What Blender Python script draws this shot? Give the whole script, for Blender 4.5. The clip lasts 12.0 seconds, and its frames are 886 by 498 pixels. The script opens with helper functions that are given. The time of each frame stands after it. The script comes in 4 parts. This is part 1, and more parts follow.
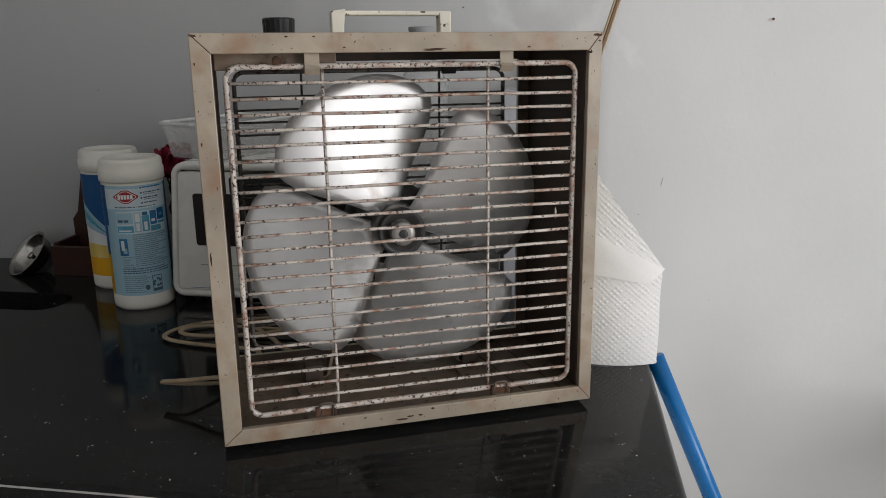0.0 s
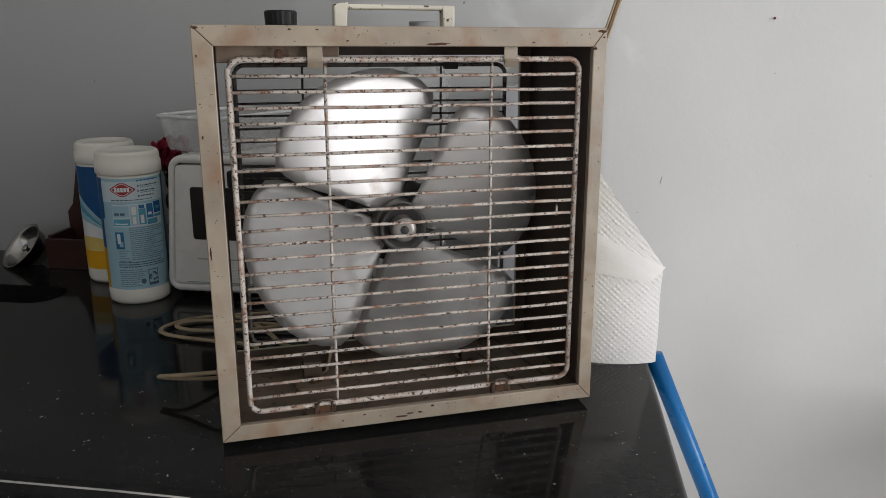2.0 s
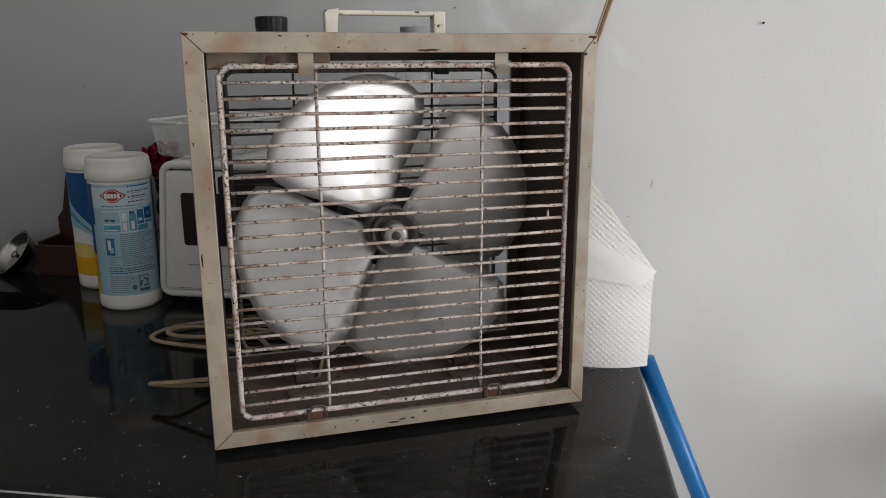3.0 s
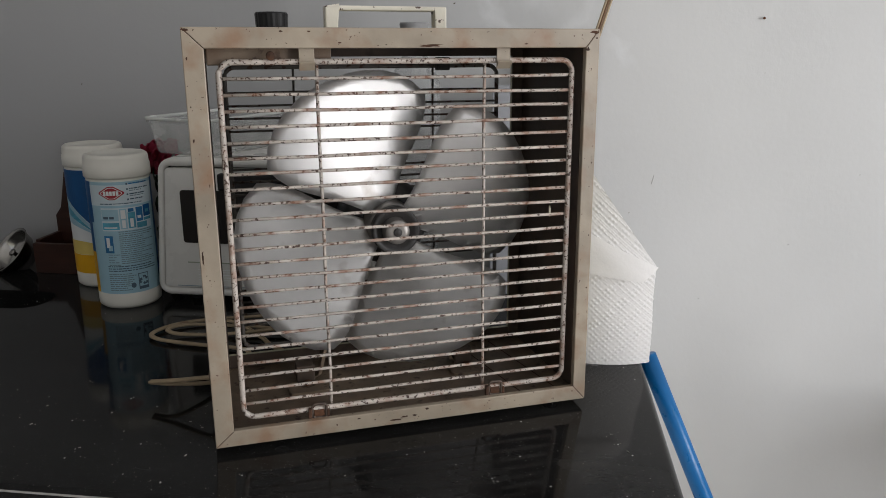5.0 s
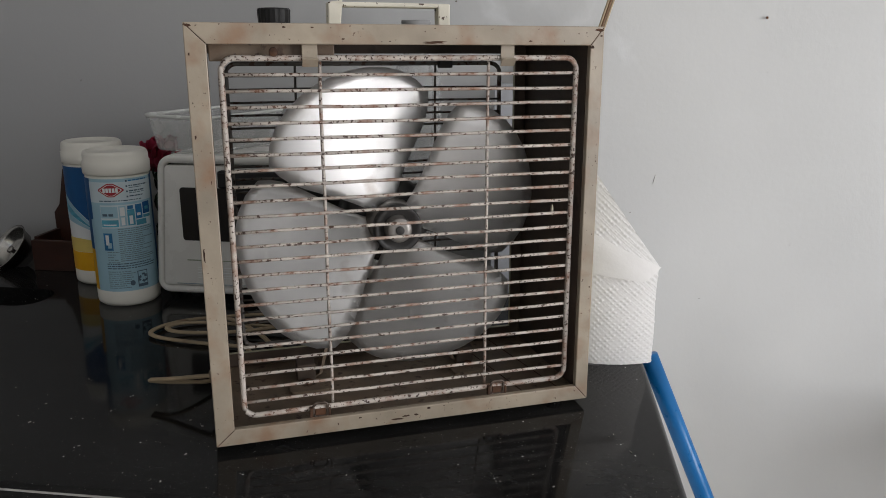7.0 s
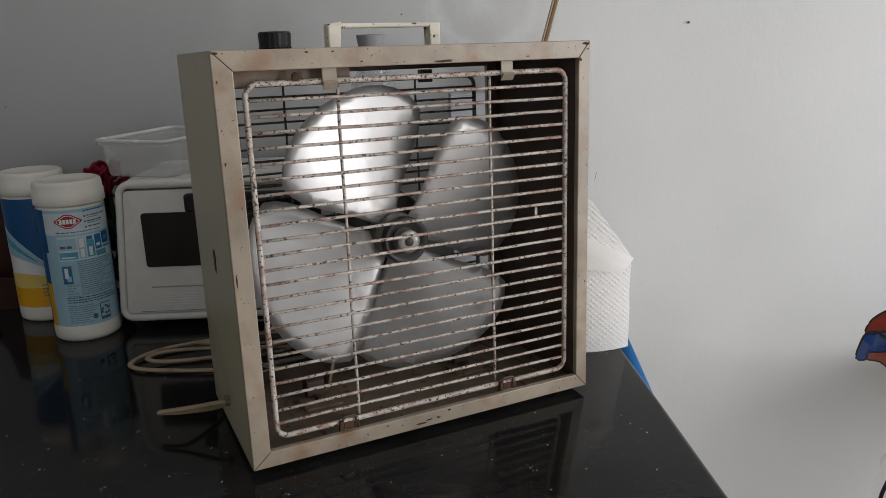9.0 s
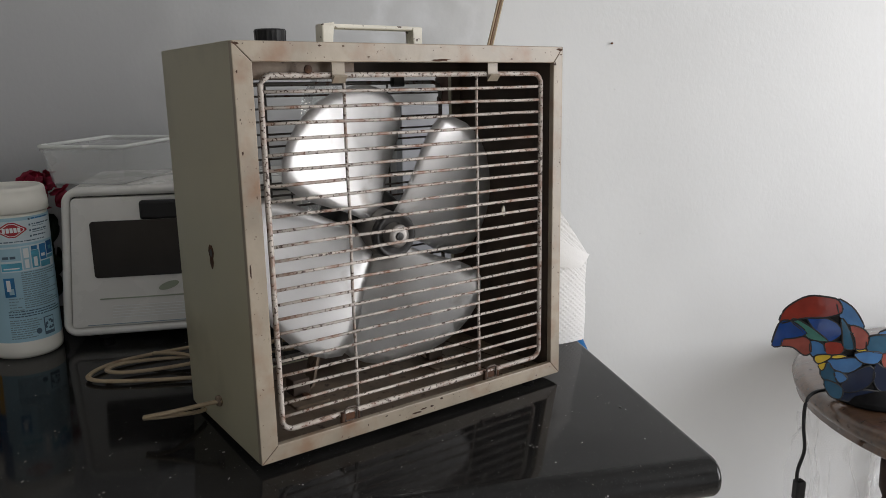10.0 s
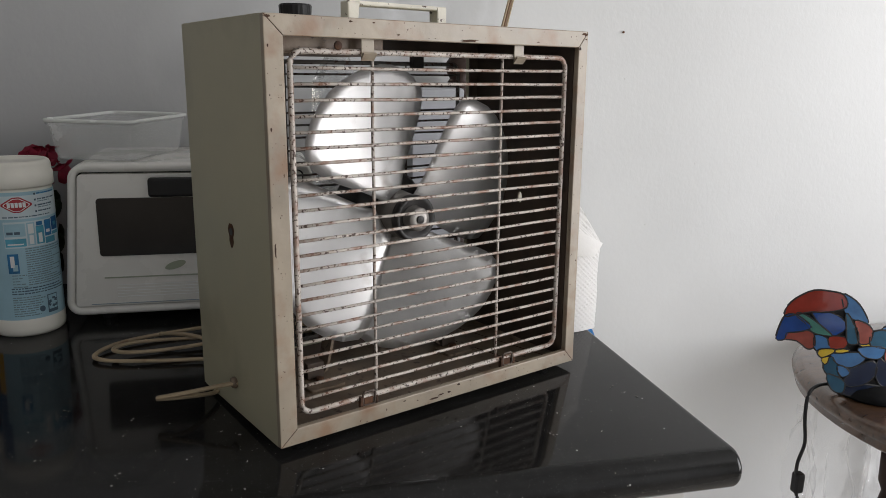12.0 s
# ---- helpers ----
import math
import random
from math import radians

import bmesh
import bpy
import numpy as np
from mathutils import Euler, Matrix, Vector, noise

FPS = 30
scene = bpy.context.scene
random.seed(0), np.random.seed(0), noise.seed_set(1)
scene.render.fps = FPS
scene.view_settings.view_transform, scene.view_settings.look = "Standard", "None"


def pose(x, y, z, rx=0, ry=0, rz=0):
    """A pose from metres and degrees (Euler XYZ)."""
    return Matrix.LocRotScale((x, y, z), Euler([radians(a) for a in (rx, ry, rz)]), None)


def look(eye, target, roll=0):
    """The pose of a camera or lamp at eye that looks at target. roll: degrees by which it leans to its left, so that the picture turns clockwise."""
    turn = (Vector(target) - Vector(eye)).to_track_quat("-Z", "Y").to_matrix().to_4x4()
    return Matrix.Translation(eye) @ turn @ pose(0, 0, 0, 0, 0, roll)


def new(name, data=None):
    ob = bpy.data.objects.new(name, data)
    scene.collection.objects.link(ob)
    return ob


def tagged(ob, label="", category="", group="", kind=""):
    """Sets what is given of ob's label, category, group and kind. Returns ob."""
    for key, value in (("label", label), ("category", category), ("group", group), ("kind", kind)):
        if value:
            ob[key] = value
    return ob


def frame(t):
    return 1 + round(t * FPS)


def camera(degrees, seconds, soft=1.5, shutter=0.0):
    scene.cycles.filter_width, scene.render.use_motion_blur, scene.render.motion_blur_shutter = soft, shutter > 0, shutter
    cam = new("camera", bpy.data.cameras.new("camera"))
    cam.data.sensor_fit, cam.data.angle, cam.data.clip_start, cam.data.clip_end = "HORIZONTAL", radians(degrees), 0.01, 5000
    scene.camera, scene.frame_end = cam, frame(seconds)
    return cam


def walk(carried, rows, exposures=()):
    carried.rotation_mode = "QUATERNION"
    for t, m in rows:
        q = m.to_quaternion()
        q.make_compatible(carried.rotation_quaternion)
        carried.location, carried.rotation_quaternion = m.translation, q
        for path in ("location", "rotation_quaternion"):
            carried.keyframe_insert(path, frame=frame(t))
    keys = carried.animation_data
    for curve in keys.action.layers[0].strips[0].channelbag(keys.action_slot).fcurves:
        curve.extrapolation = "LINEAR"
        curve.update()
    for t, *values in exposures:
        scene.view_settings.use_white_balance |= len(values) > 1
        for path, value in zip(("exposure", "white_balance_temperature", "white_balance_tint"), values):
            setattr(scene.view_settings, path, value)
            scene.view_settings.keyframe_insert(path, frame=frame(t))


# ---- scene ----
cam = camera(60.5, 12.0, soft=0.85)
PATH = [
    (0, (0.27, -0.55, 1.237), (-0.014, 1.361, 0.719), -0.5),
    (0.5, (0.268, -0.55, 1.237), (-0.012, 1.362, 0.722), -0.2),
    (1, (0.266, -0.549, 1.237), (-0.009, 1.364, 0.722), -0.0),
    (1.5, (0.263, -0.547, 1.236), (-0.01, 1.364, 0.715), -0.0),
    (2, (0.262, -0.547, 1.236), (-0.003, 1.363, 0.709), 0.2),
    (2.5, (0.261, -0.548, 1.239), (0.0, 1.366, 0.718), 0.1),
    (3, (0.262, -0.547, 1.238), (0.018, 1.369, 0.719), 0.1),
    (5, (0.258, -0.544, 1.237), (0.02, 1.371, 0.71), -0.0),
    (5.5, (0.257, -0.543, 1.238), (0.021, 1.371, 0.708), 0.1),
    (6, (0.255, -0.542, 1.236), (0.024, 1.372, 0.707), 0.1),
    (6.5, (0.254, -0.54, 1.236), (0.025, 1.375, 0.707), 0.2),
    (7, (0.253, -0.541, 1.235), (0.022, 1.374, 0.707), 0.3),
    (8.8, (0.174, -0.574, 1.251), (0.161, 1.356, 0.729), -1.2),
    (9, (0.135, -0.572, 1.25), (0.225, 1.355, 0.722), -1.5),
    (9.5, (0.076, -0.581, 1.234), (0.381, 1.325, 0.708), -0.9),
    (10, (0.021, -0.592, 1.222), (0.447, 1.31, 0.773), -0.4),
    (10.5, (-0.014, -0.585, 1.209), (0.485, 1.296, 0.748), 1.3),
    (11, (-0.025, -0.584, 1.216), (0.456, 1.305, 0.768), 0.1),
    (11.5, (-0.023, -0.578, 1.215), (0.439, 1.315, 0.764), 1.0),
    (12, (-0.012, -0.576, 1.215), (0.457, 1.309, 0.739), 1.2),
]
walk(cam, [(t, look(eye, target, roll)) for t, eye, target, roll in PATH],
     [(0, 0.06), (7, 0.05), (8.8, -0.07), (9.5, 0.03), (10.5, 0.15), (12, 0.2)])

# ---- light: a bright window in the side wall, sky outside ----
world = bpy.data.worlds.new("sky")
scene.world = world
world.use_nodes = True
wn = world.node_tree
sky = wn.nodes.new("ShaderNodeTexSky")
sky.sky_type, sky.sun_disc = "NISHITA", False
sky.sun_elevation, sky.sun_rotation = radians(40), radians(100)
wn.links.new(sky.outputs[0], wn.nodes["Background"].inputs[0])
wn.nodes["Background"].inputs[1].default_value = 0.1


def area(name, eye, target, sx, sy, power, color):
    la = bpy.data.lights.new(name, "AREA")
    la.shape, la.size, la.size_y, la.energy, la.color = "RECTANGLE", sx, sy, power, color
    ob = new(name, la)
    ob.matrix_basis = look(eye, target)
    return ob


area("window_daylight", (2.63, -1.0, 1.35), (0.0, -1.0, 1.35), 1.4, 1.7, 54.0, (0.980, 0.972, 0.995))
# warm fill lamp added at the unseen front wall to lift the fan's face
area("front_fill", (-0.3, -2.36, 1.3), (-0.3, 0.0, 1.3), 0.9, 1.8, 2.1, (1.0, 0.87, 0.75))

# ---- materials ----


def mat(name, color, rough=0.5, metal=0.0, var=0.12, scale=30.0, bump=0.0, bscale=200.0, dark=None, dark_at=0.62, dscale=60.0,
        dsoft=0.03, transmission=0.0, ior=1.45, alpha=1.0, coat=0.0, stretch=(1, 1, 1), spec=0.5, stain=None, stain_at=0.52, sscale=14.0):
    """Principled paint with variation at two scales, fine relief, and a second colour where it is chipped or stained."""
    m = bpy.data.materials.new(name)
    m.use_nodes = True
    nt = m.node_tree
    p = nt.nodes["Principled BSDF"]
    co = nt.nodes.new("ShaderNodeTexCoord")
    mp = nt.nodes.new("ShaderNodeMapping")
    mp.inputs["Scale"].default_value = stretch
    nt.links.new(co.outputs["Object"], mp.inputs[0])

    def noisy(sc, detail):
        n = nt.nodes.new("ShaderNodeTexNoise")
        n.inputs["Scale"].default_value, n.inputs["Detail"].default_value = sc, detail
        nt.links.new(mp.outputs[0], n.inputs["Vector"])
        return n

    def ramp(src, a, b, ca, cb):
        r = nt.nodes.new("ShaderNodeValToRGB")
        r.color_ramp.elements[0].position, r.color_ramp.elements[1].position = a, b
        r.color_ramp.elements[0].color, r.color_ramp.elements[1].color = ca, cb
        nt.links.new(src, r.inputs[0])
        return r

    def shade(k):
        return (*[min(1.0, c * k) for c in color], 1)
    big, fine = noisy(scale * 0.2, 3), noisy(scale, 6)
    mix = nt.nodes.new("ShaderNodeMix")
    mix.data_type, mix.blend_type = "RGBA", "MULTIPLY"
    mix.inputs[0].default_value = 1.0
    r1 = ramp(big.outputs["Fac"], 0.3, 0.7, shade(1 - var), shade(1 + var * 0.4))
    r2 = ramp(fine.outputs["Fac"], 0.3, 0.7, (1 - var, 1 - var, 1 - var, 1), (1, 1, 1, 1))
    nt.links.new(r1.outputs[0], mix.inputs[6])
    nt.links.new(r2.outputs[0], mix.inputs[7])
    out = mix.outputs[2]
    rr = ramp(fine.outputs["Fac"], 0.25, 0.75, (rough * 0.85,) * 3 + (1,), (min(1, rough * 1.15),) * 3 + (1,))
    if dark:
        chip = noisy(dscale, 5)
        k = ramp(chip.outputs["Fac"], dark_at, dark_at + dsoft, (0, 0, 0, 1), (1, 1, 1, 1))
        mx = nt.nodes.new("ShaderNodeMix")
        mx.data_type = "RGBA"
        nt.links.new(k.outputs[0], mx.inputs[0])
        nt.links.new(out, mx.inputs[6])
        mx.inputs[7].default_value = (*dark, 1)
        out = mx.outputs[2]
    if stain:
        sn = noisy(sscale, 8)
        k2 = ramp(sn.outputs["Fac"], stain_at, stain_at + 0.22, (0, 0, 0, 1), (0.75, 0.75, 0.75, 1))
        ms = nt.nodes.new("ShaderNodeMix")
        ms.data_type = "RGBA"
        nt.links.new(k2.outputs[0], ms.inputs[0])
        nt.links.new(out, ms.inputs[6])
        ms.inputs[7].default_value = (*stain, 1)
        out = ms.outputs[2]
    p.inputs["Specular IOR Level"].default_value = spec
    nt.links.new(out, p.inputs["Base Color"])
    nt.links.new(rr.outputs[0], p.inputs["Roughness"])
    p.inputs["Metallic"].default_value, p.inputs["IOR"].default_value = metal, ior
    p.inputs["Transmission Weight"].default_value, p.inputs["Alpha"].default_value = transmission, alpha
    p.inputs["Coat Weight"].default_value = coat
    if bump:
        bn = noisy(bscale, 4)
        b = nt.nodes.new("ShaderNodeBump")
        b.inputs["Strength"].default_value, b.inputs["Distance"].default_value = bump, 0.001
        nt.links.new(bn.outputs["Fac"], b.inputs["Height"])
        nt.links.new(b.outputs[0], p.inputs["Normal"])
    return m


CREAM = mat("cream_enamel", (0.375, 0.317, 0.243), 0.36, var=0.26, scale=32, bump=0.55, bscale=55, dark=(0.075, 0.035, 0.02), dark_at=0.69, dscale=330, stain=(0.235, 0.135, 0.08), stain_at=0.50, sscale=38)
OLIVE = mat("side_enamel", (0.46, 0.43, 0.305), 0.36, var=0.1, scale=15, bump=0.1, bscale=60, dark=(0.10, 0.06, 0.035), dark_at=0.77, dscale=140, stain=(0.27, 0.24, 0.165), stain_at=0.56, sscale=10)
INNER = mat("grimy_inner_metal", (0.23, 0.17, 0.118), 0.5, var=0.35, scale=45, bump=0.3, dark=(0.05, 0.028, 0.018), dark_at=0.60, dscale=120, dsoft=0.08, stain=(0.11, 0.062, 0.035), stain_at=0.50, sscale=26)
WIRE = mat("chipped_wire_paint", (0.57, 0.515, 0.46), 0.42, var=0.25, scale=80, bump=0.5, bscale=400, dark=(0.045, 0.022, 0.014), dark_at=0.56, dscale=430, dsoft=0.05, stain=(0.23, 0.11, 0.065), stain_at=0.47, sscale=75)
# rear wire colour lowered to paint the shade at the back of the fan
REARWIRE = mat("shaded_rear_wire", (0.16, 0.145, 0.13), 0.5, var=0.3, scale=80, dark=(0.06, 0.03, 0.02), dark_at=0.55, dscale=120)
# grimy inner metal again, darker: the housing's inside shade is put into the colour
INNERDK = mat("grimy_metal_with_shade", (0.095, 0.066, 0.048), 0.6, var=0.35, scale=30, bump=0.2, dark=(0.03, 0.02, 0.015), dark_at=0.6, dscale=40, dsoft=0.15)
RUST = mat("rust", (0.13, 0.055, 0.025), 0.85, var=0.5, scale=150, bump=0.6, bscale=500)
BLADE = mat("bright_blade", (0.92, 0.91, 0.90), 0.38, metal=0.78, var=0.14, scale=22, dark=(0.33, 0.28, 0.235), dark_at=0.60, dscale=26, dsoft=0.25)
HUBDARK = mat("dark_rubber", (0.035, 0.033, 0.032), 0.5, scale=90)
HUBGREY = mat("hub_metal", (0.33, 0.31, 0.29), 0.4, metal=0.6, scale=90)
HANDLE = mat("white_enamel", (0.74, 0.70, 0.60), 0.4, var=0.12, scale=40, dark=(0.08, 0.05, 0.035), dark_at=0.635, dscale=170, bump=0.25)
BLACK = mat("black_plastic", (0.015, 0.015, 0.016), 0.45, scale=80, spec=0.3)
CORD = mat("aged_cord", (0.40, 0.31, 0.20), 0.55, var=0.25, scale=60, dark=(0.2, 0.13, 0.08), dark_at=0.62, dscale=40, dsoft=0.1)
WHITEPL = mat("white_plastic", (0.78, 0.76, 0.69), 0.35, var=0.05, scale=40)
OVEN = mat("oven_enamel", (0.70, 0.69, 0.655), 0.28, var=0.05, scale=20, dark=(0.4, 0.36, 0.3), dark_at=0.74, dscale=50, dsoft=0.1)
GLASSDK = mat("dark_oven_glass", (0.028, 0.025, 0.023), 0.16, var=0.2, scale=30, spec=0.25)
TOWEL = mat("paper_towel", (0.93, 0.92, 0.91), 0.95, var=0.03, scale=80, bump=0.3, bscale=300)
tn = TOWEL.node_tree
thin, blend = tn.nodes.new("ShaderNodeBsdfTranslucent"), tn.nodes.new("ShaderNodeMixShader")
thin.inputs[0].default_value, blend.inputs[0].default_value = (0.92, 0.90, 0.88, 1), 0.33
tn.links.new(tn.nodes["Principled BSDF"].outputs[0], blend.inputs[1])
tn.links.new(thin.outputs[0], blend.inputs[2])
tn.links.new(blend.outputs[0], tn.nodes["Material Output"].inputs[0])
BLUE = mat("blue_painted_tube", (0.002, 0.14, 0.40), 0.3, var=0.12, scale=50)
WOOD = mat("dark_red_wood", (0.05, 0.017, 0.010), 0.45, var=0.4, scale=60, stretch=(0.25, 2, 2), bump=0.2)
TABLEWOOD = mat("brown_table_wood", (0.13, 0.068, 0.036), 0.3, coat=0.9, var=0.45, scale=50, stretch=(0.4, 2.5, 2.5), bump=0.2, dark=(0.05, 0.025, 0.015), dark_at=0.6, dscale=25, dsoft=0.2)
STEEL = mat("stainless_steel", (0.36, 0.35, 0.33), 0.24, metal=1.0, var=0.12, scale=120)
CLEARPL = mat("clear_polypropylene", (0.86, 0.87, 0.86), 0.25, var=0.05, transmission=0.35, ior=1.2, alpha=0.36)
MILKYPL = mat("milky_rim_plastic", (0.84, 0.86, 0.83), 0.25, var=0.05, transmission=0.2, ior=1.2, alpha=0.85)
GLASS = mat("bottle_glass", (0.86, 0.88, 0.88), 0.06, var=0.02, transmission=0.8, alpha=0.6)
GREYCAP = mat("grey_rubber", (0.30, 0.30, 0.30), 0.7, scale=90)
GREYBOX = mat("grey_carton", (0.42, 0.43, 0.46), 0.6, var=0.1, scale=50)
BROWNPL = mat("brown_turned_wood", (0.045, 0.026, 0.020), 0.5, spec=0.25, scale=80, var=0.3)
PETAL = mat("red_petals", (0.50, 0.025, 0.075), 0.6, var=0.35, scale=80)
LEAF = mat("green_leaves", (0.03, 0.06, 0.025), 0.6, var=0.3, scale=60)
LABELBLUE = mat("pale_blue_label", (0.37, 0.58, 0.68), 0.4, var=0.12, scale=40)
LABELPALE = mat("pale_label_field", (0.62, 0.72, 0.76), 0.4, var=0.1, scale=40)
MIDBLUE = mat("blue_print", (0.03, 0.22, 0.48), 0.4, var=0.4, scale=90)
DEEPBLUE = mat("deep_blue_print", (0.002, 0.095, 0.29), 0.4, var=0.2, scale=40)
AQUA = mat("aqua_print", (0.10, 0.42, 0.58), 0.4, var=0.35, scale=60, stretch=(1, 1, 4))
YELLOW = mat("yellow_print", (0.80, 0.42, 0.015), 0.4, var=0.12, scale=40)
PALEYELLOW = mat("pale_yellow_print", (0.82, 0.63, 0.18), 0.4, var=0.15, scale=40)
PALE = mat("white_print", (0.78, 0.80, 0.80), 0.4, var=0.08)
REDLOGO = mat("red_print", (0.38, 0.02, 0.03), 0.4)
INK = mat("dark_print", (0.08, 0.13, 0.18), 0.5)
GREYINK = mat("grey_print", (0.20, 0.28, 0.32), 0.5)
SAGE = mat("sage_print", (0.33, 0.37, 0.28), 0.5)
LEAD = mat("lead_came", (0.014, 0.014, 0.015), 0.5, scale=90)
CRUMB = mat("pale_crumb", (0.34, 0.32, 0.29), 0.9, var=0.3, scale=200)
SCRATCH = mat("bared_plaster", (0.20, 0.17, 0.14), 0.9, var=0.4, scale=300)
GLINT = mat("pale_edge_glint", (0.42, 0.41, 0.39), 0.3, var=0.3, scale=90)
CABINET = mat("cabinet_paint", (0.62, 0.61, 0.58), 0.5, var=0.08, bump=0.1)
FLOOR = mat("floor_tile", (0.50, 0.46, 0.41), 0.35, var=0.15, scale=8)
CEIL = mat("ceiling_paint", (0.80, 0.80, 0.78), 0.8, var=0.05, scale=6)
BAG = mat("clear_film", (0.92, 0.92, 0.93), 0.18, var=0.02, transmission=0.5, alpha=0.24, ior=1.25)
FRAMEPAINT = mat("window_paint", (0.75, 0.75, 0.73), 0.4)


def wall_material():
    m = mat("wall_paint", (0.72, 0.725, 0.72), 0.42, var=0.06, scale=5, bump=0.0)
    nt = m.node_tree
    p = nt.nodes["Principled BSDF"]
    co = nt.nodes.new("ShaderNodeTexCoord")
    mp = nt.nodes.new("ShaderNodeMapping")
    mp.inputs["Scale"].default_value = (1.0, 1.0, 0.8)
    nt.links.new(co.outputs["Object"], mp.inputs[0])
    n1 = nt.nodes.new("ShaderNodeTexNoise")
    n1.inputs["Scale"].default_value, n1.inputs["Detail"].default_value = 210, 3
    n2 = nt.nodes.new("ShaderNodeTexNoise")
    n2.inputs["Scale"].default_value, n2.inputs["Detail"].default_value = 90, 3
    add = nt.nodes.new("ShaderNodeMath")
    add.operation = "ADD"
    b = nt.nodes.new("ShaderNodeBump")
    b.inputs["Strength"].default_value, b.inputs["Distance"].default_value = 0.11, 0.0014
    for n in (n1, n2):
        nt.links.new(mp.outputs[0], n.inputs["Vector"])
    nt.links.new(n1.outputs["Fac"], add.inputs[0])
    nt.links.new(n2.outputs["Fac"], add.inputs[1])
    nt.links.new(add.outputs[0], b.inputs["Height"])
    nt.links.new(b.outputs[0], p.inputs["Normal"])
    # dim left side of the wall painted into its colour, fading unevenly to off-white
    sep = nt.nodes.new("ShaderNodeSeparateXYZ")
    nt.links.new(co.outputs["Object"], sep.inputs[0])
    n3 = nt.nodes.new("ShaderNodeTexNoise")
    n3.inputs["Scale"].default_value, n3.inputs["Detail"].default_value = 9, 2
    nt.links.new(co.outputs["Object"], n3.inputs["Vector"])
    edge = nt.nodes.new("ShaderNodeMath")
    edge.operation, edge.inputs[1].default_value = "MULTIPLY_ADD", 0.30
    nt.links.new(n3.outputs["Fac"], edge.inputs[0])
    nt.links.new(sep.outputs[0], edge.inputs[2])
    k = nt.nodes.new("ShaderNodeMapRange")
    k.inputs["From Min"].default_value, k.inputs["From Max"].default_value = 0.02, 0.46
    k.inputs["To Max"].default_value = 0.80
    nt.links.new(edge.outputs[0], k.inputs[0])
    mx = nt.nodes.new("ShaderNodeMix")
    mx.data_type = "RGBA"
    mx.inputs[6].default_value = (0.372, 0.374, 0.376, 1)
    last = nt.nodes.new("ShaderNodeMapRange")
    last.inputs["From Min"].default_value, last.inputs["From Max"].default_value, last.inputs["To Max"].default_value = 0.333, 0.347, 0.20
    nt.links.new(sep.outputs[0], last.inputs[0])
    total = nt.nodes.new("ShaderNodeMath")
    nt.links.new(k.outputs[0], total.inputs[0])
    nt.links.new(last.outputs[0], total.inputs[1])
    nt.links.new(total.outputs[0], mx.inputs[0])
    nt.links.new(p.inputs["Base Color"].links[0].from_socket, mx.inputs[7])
    # paler smears mixed into the wall colour: a ring, a blob and a slanted streak
    warp = nt.nodes.new("ShaderNodeTexNoise")
    warp.inputs["Scale"].default_value, warp.inputs["Detail"].default_value = 38, 5
    nt.links.new(co.outputs["Object"], warp.inputs["Vector"])
    wob = nt.nodes.new("ShaderNodeVectorMath")
    wob.operation = "MULTIPLY_ADD"
    wob.inputs[1].default_value = (0.05, 0.0, 0.05)
    nt.links.new(warp.outputs["Color"], wob.inputs[0])
    nt.links.new(co.outputs["Object"], wob.inputs[2])
    out = mx.outputs[2]
    for cx, cz, turn, lx, lz, inner, amount in ((0.280, 1.325, 0, 0.088, 0.080, 0.62, 0.36), (0.278, 1.327, -10, 0.042, 0.034, 0.0, 0.5), (0.390, 1.252, -48, 0.042, 0.012, 0.0, 0.5)):
        mq = nt.nodes.new("ShaderNodeMapping")
        mq.vector_type = "TEXTURE"
        mq.inputs["Location"].default_value, mq.inputs["Rotation"].default_value = (cx, 0.555, cz), (0, -radians(turn), 0)
        mq.inputs["Scale"].default_value = (lx, 1.0, lz)
        nt.links.new(wob.outputs[0], mq.inputs[0])
        ln = nt.nodes.new("ShaderNodeVectorMath")
        ln.operation = "LENGTH"
        nt.links.new(mq.outputs[0], ln.inputs[0])
        rp = nt.nodes.new("ShaderNodeValToRGB")
        e = rp.color_ramp.elements
        e[0].position, e[0].color = inner, ((0, 0, 0, 1) if inner else (amount, amount, amount, 1))
        e[1].position, e[1].color = 1.0, (0, 0, 0, 1)
        if inner:
            e.new(0.5 + inner / 2).color = (amount, amount, amount, 1)
        nt.links.new(ln.outputs["Value"], rp.inputs[0])
        ms = nt.nodes.new("ShaderNodeMix")
        ms.data_type = "RGBA"
        ms.inputs[7].default_value = (0.80, 0.81, 0.82, 1)
        nt.links.new(rp.outputs[0], ms.inputs[0])
        nt.links.new(out, ms.inputs[6])
        out = ms.outputs[2]
    nt.links.new(out, p.inputs["Base Color"])
    return m


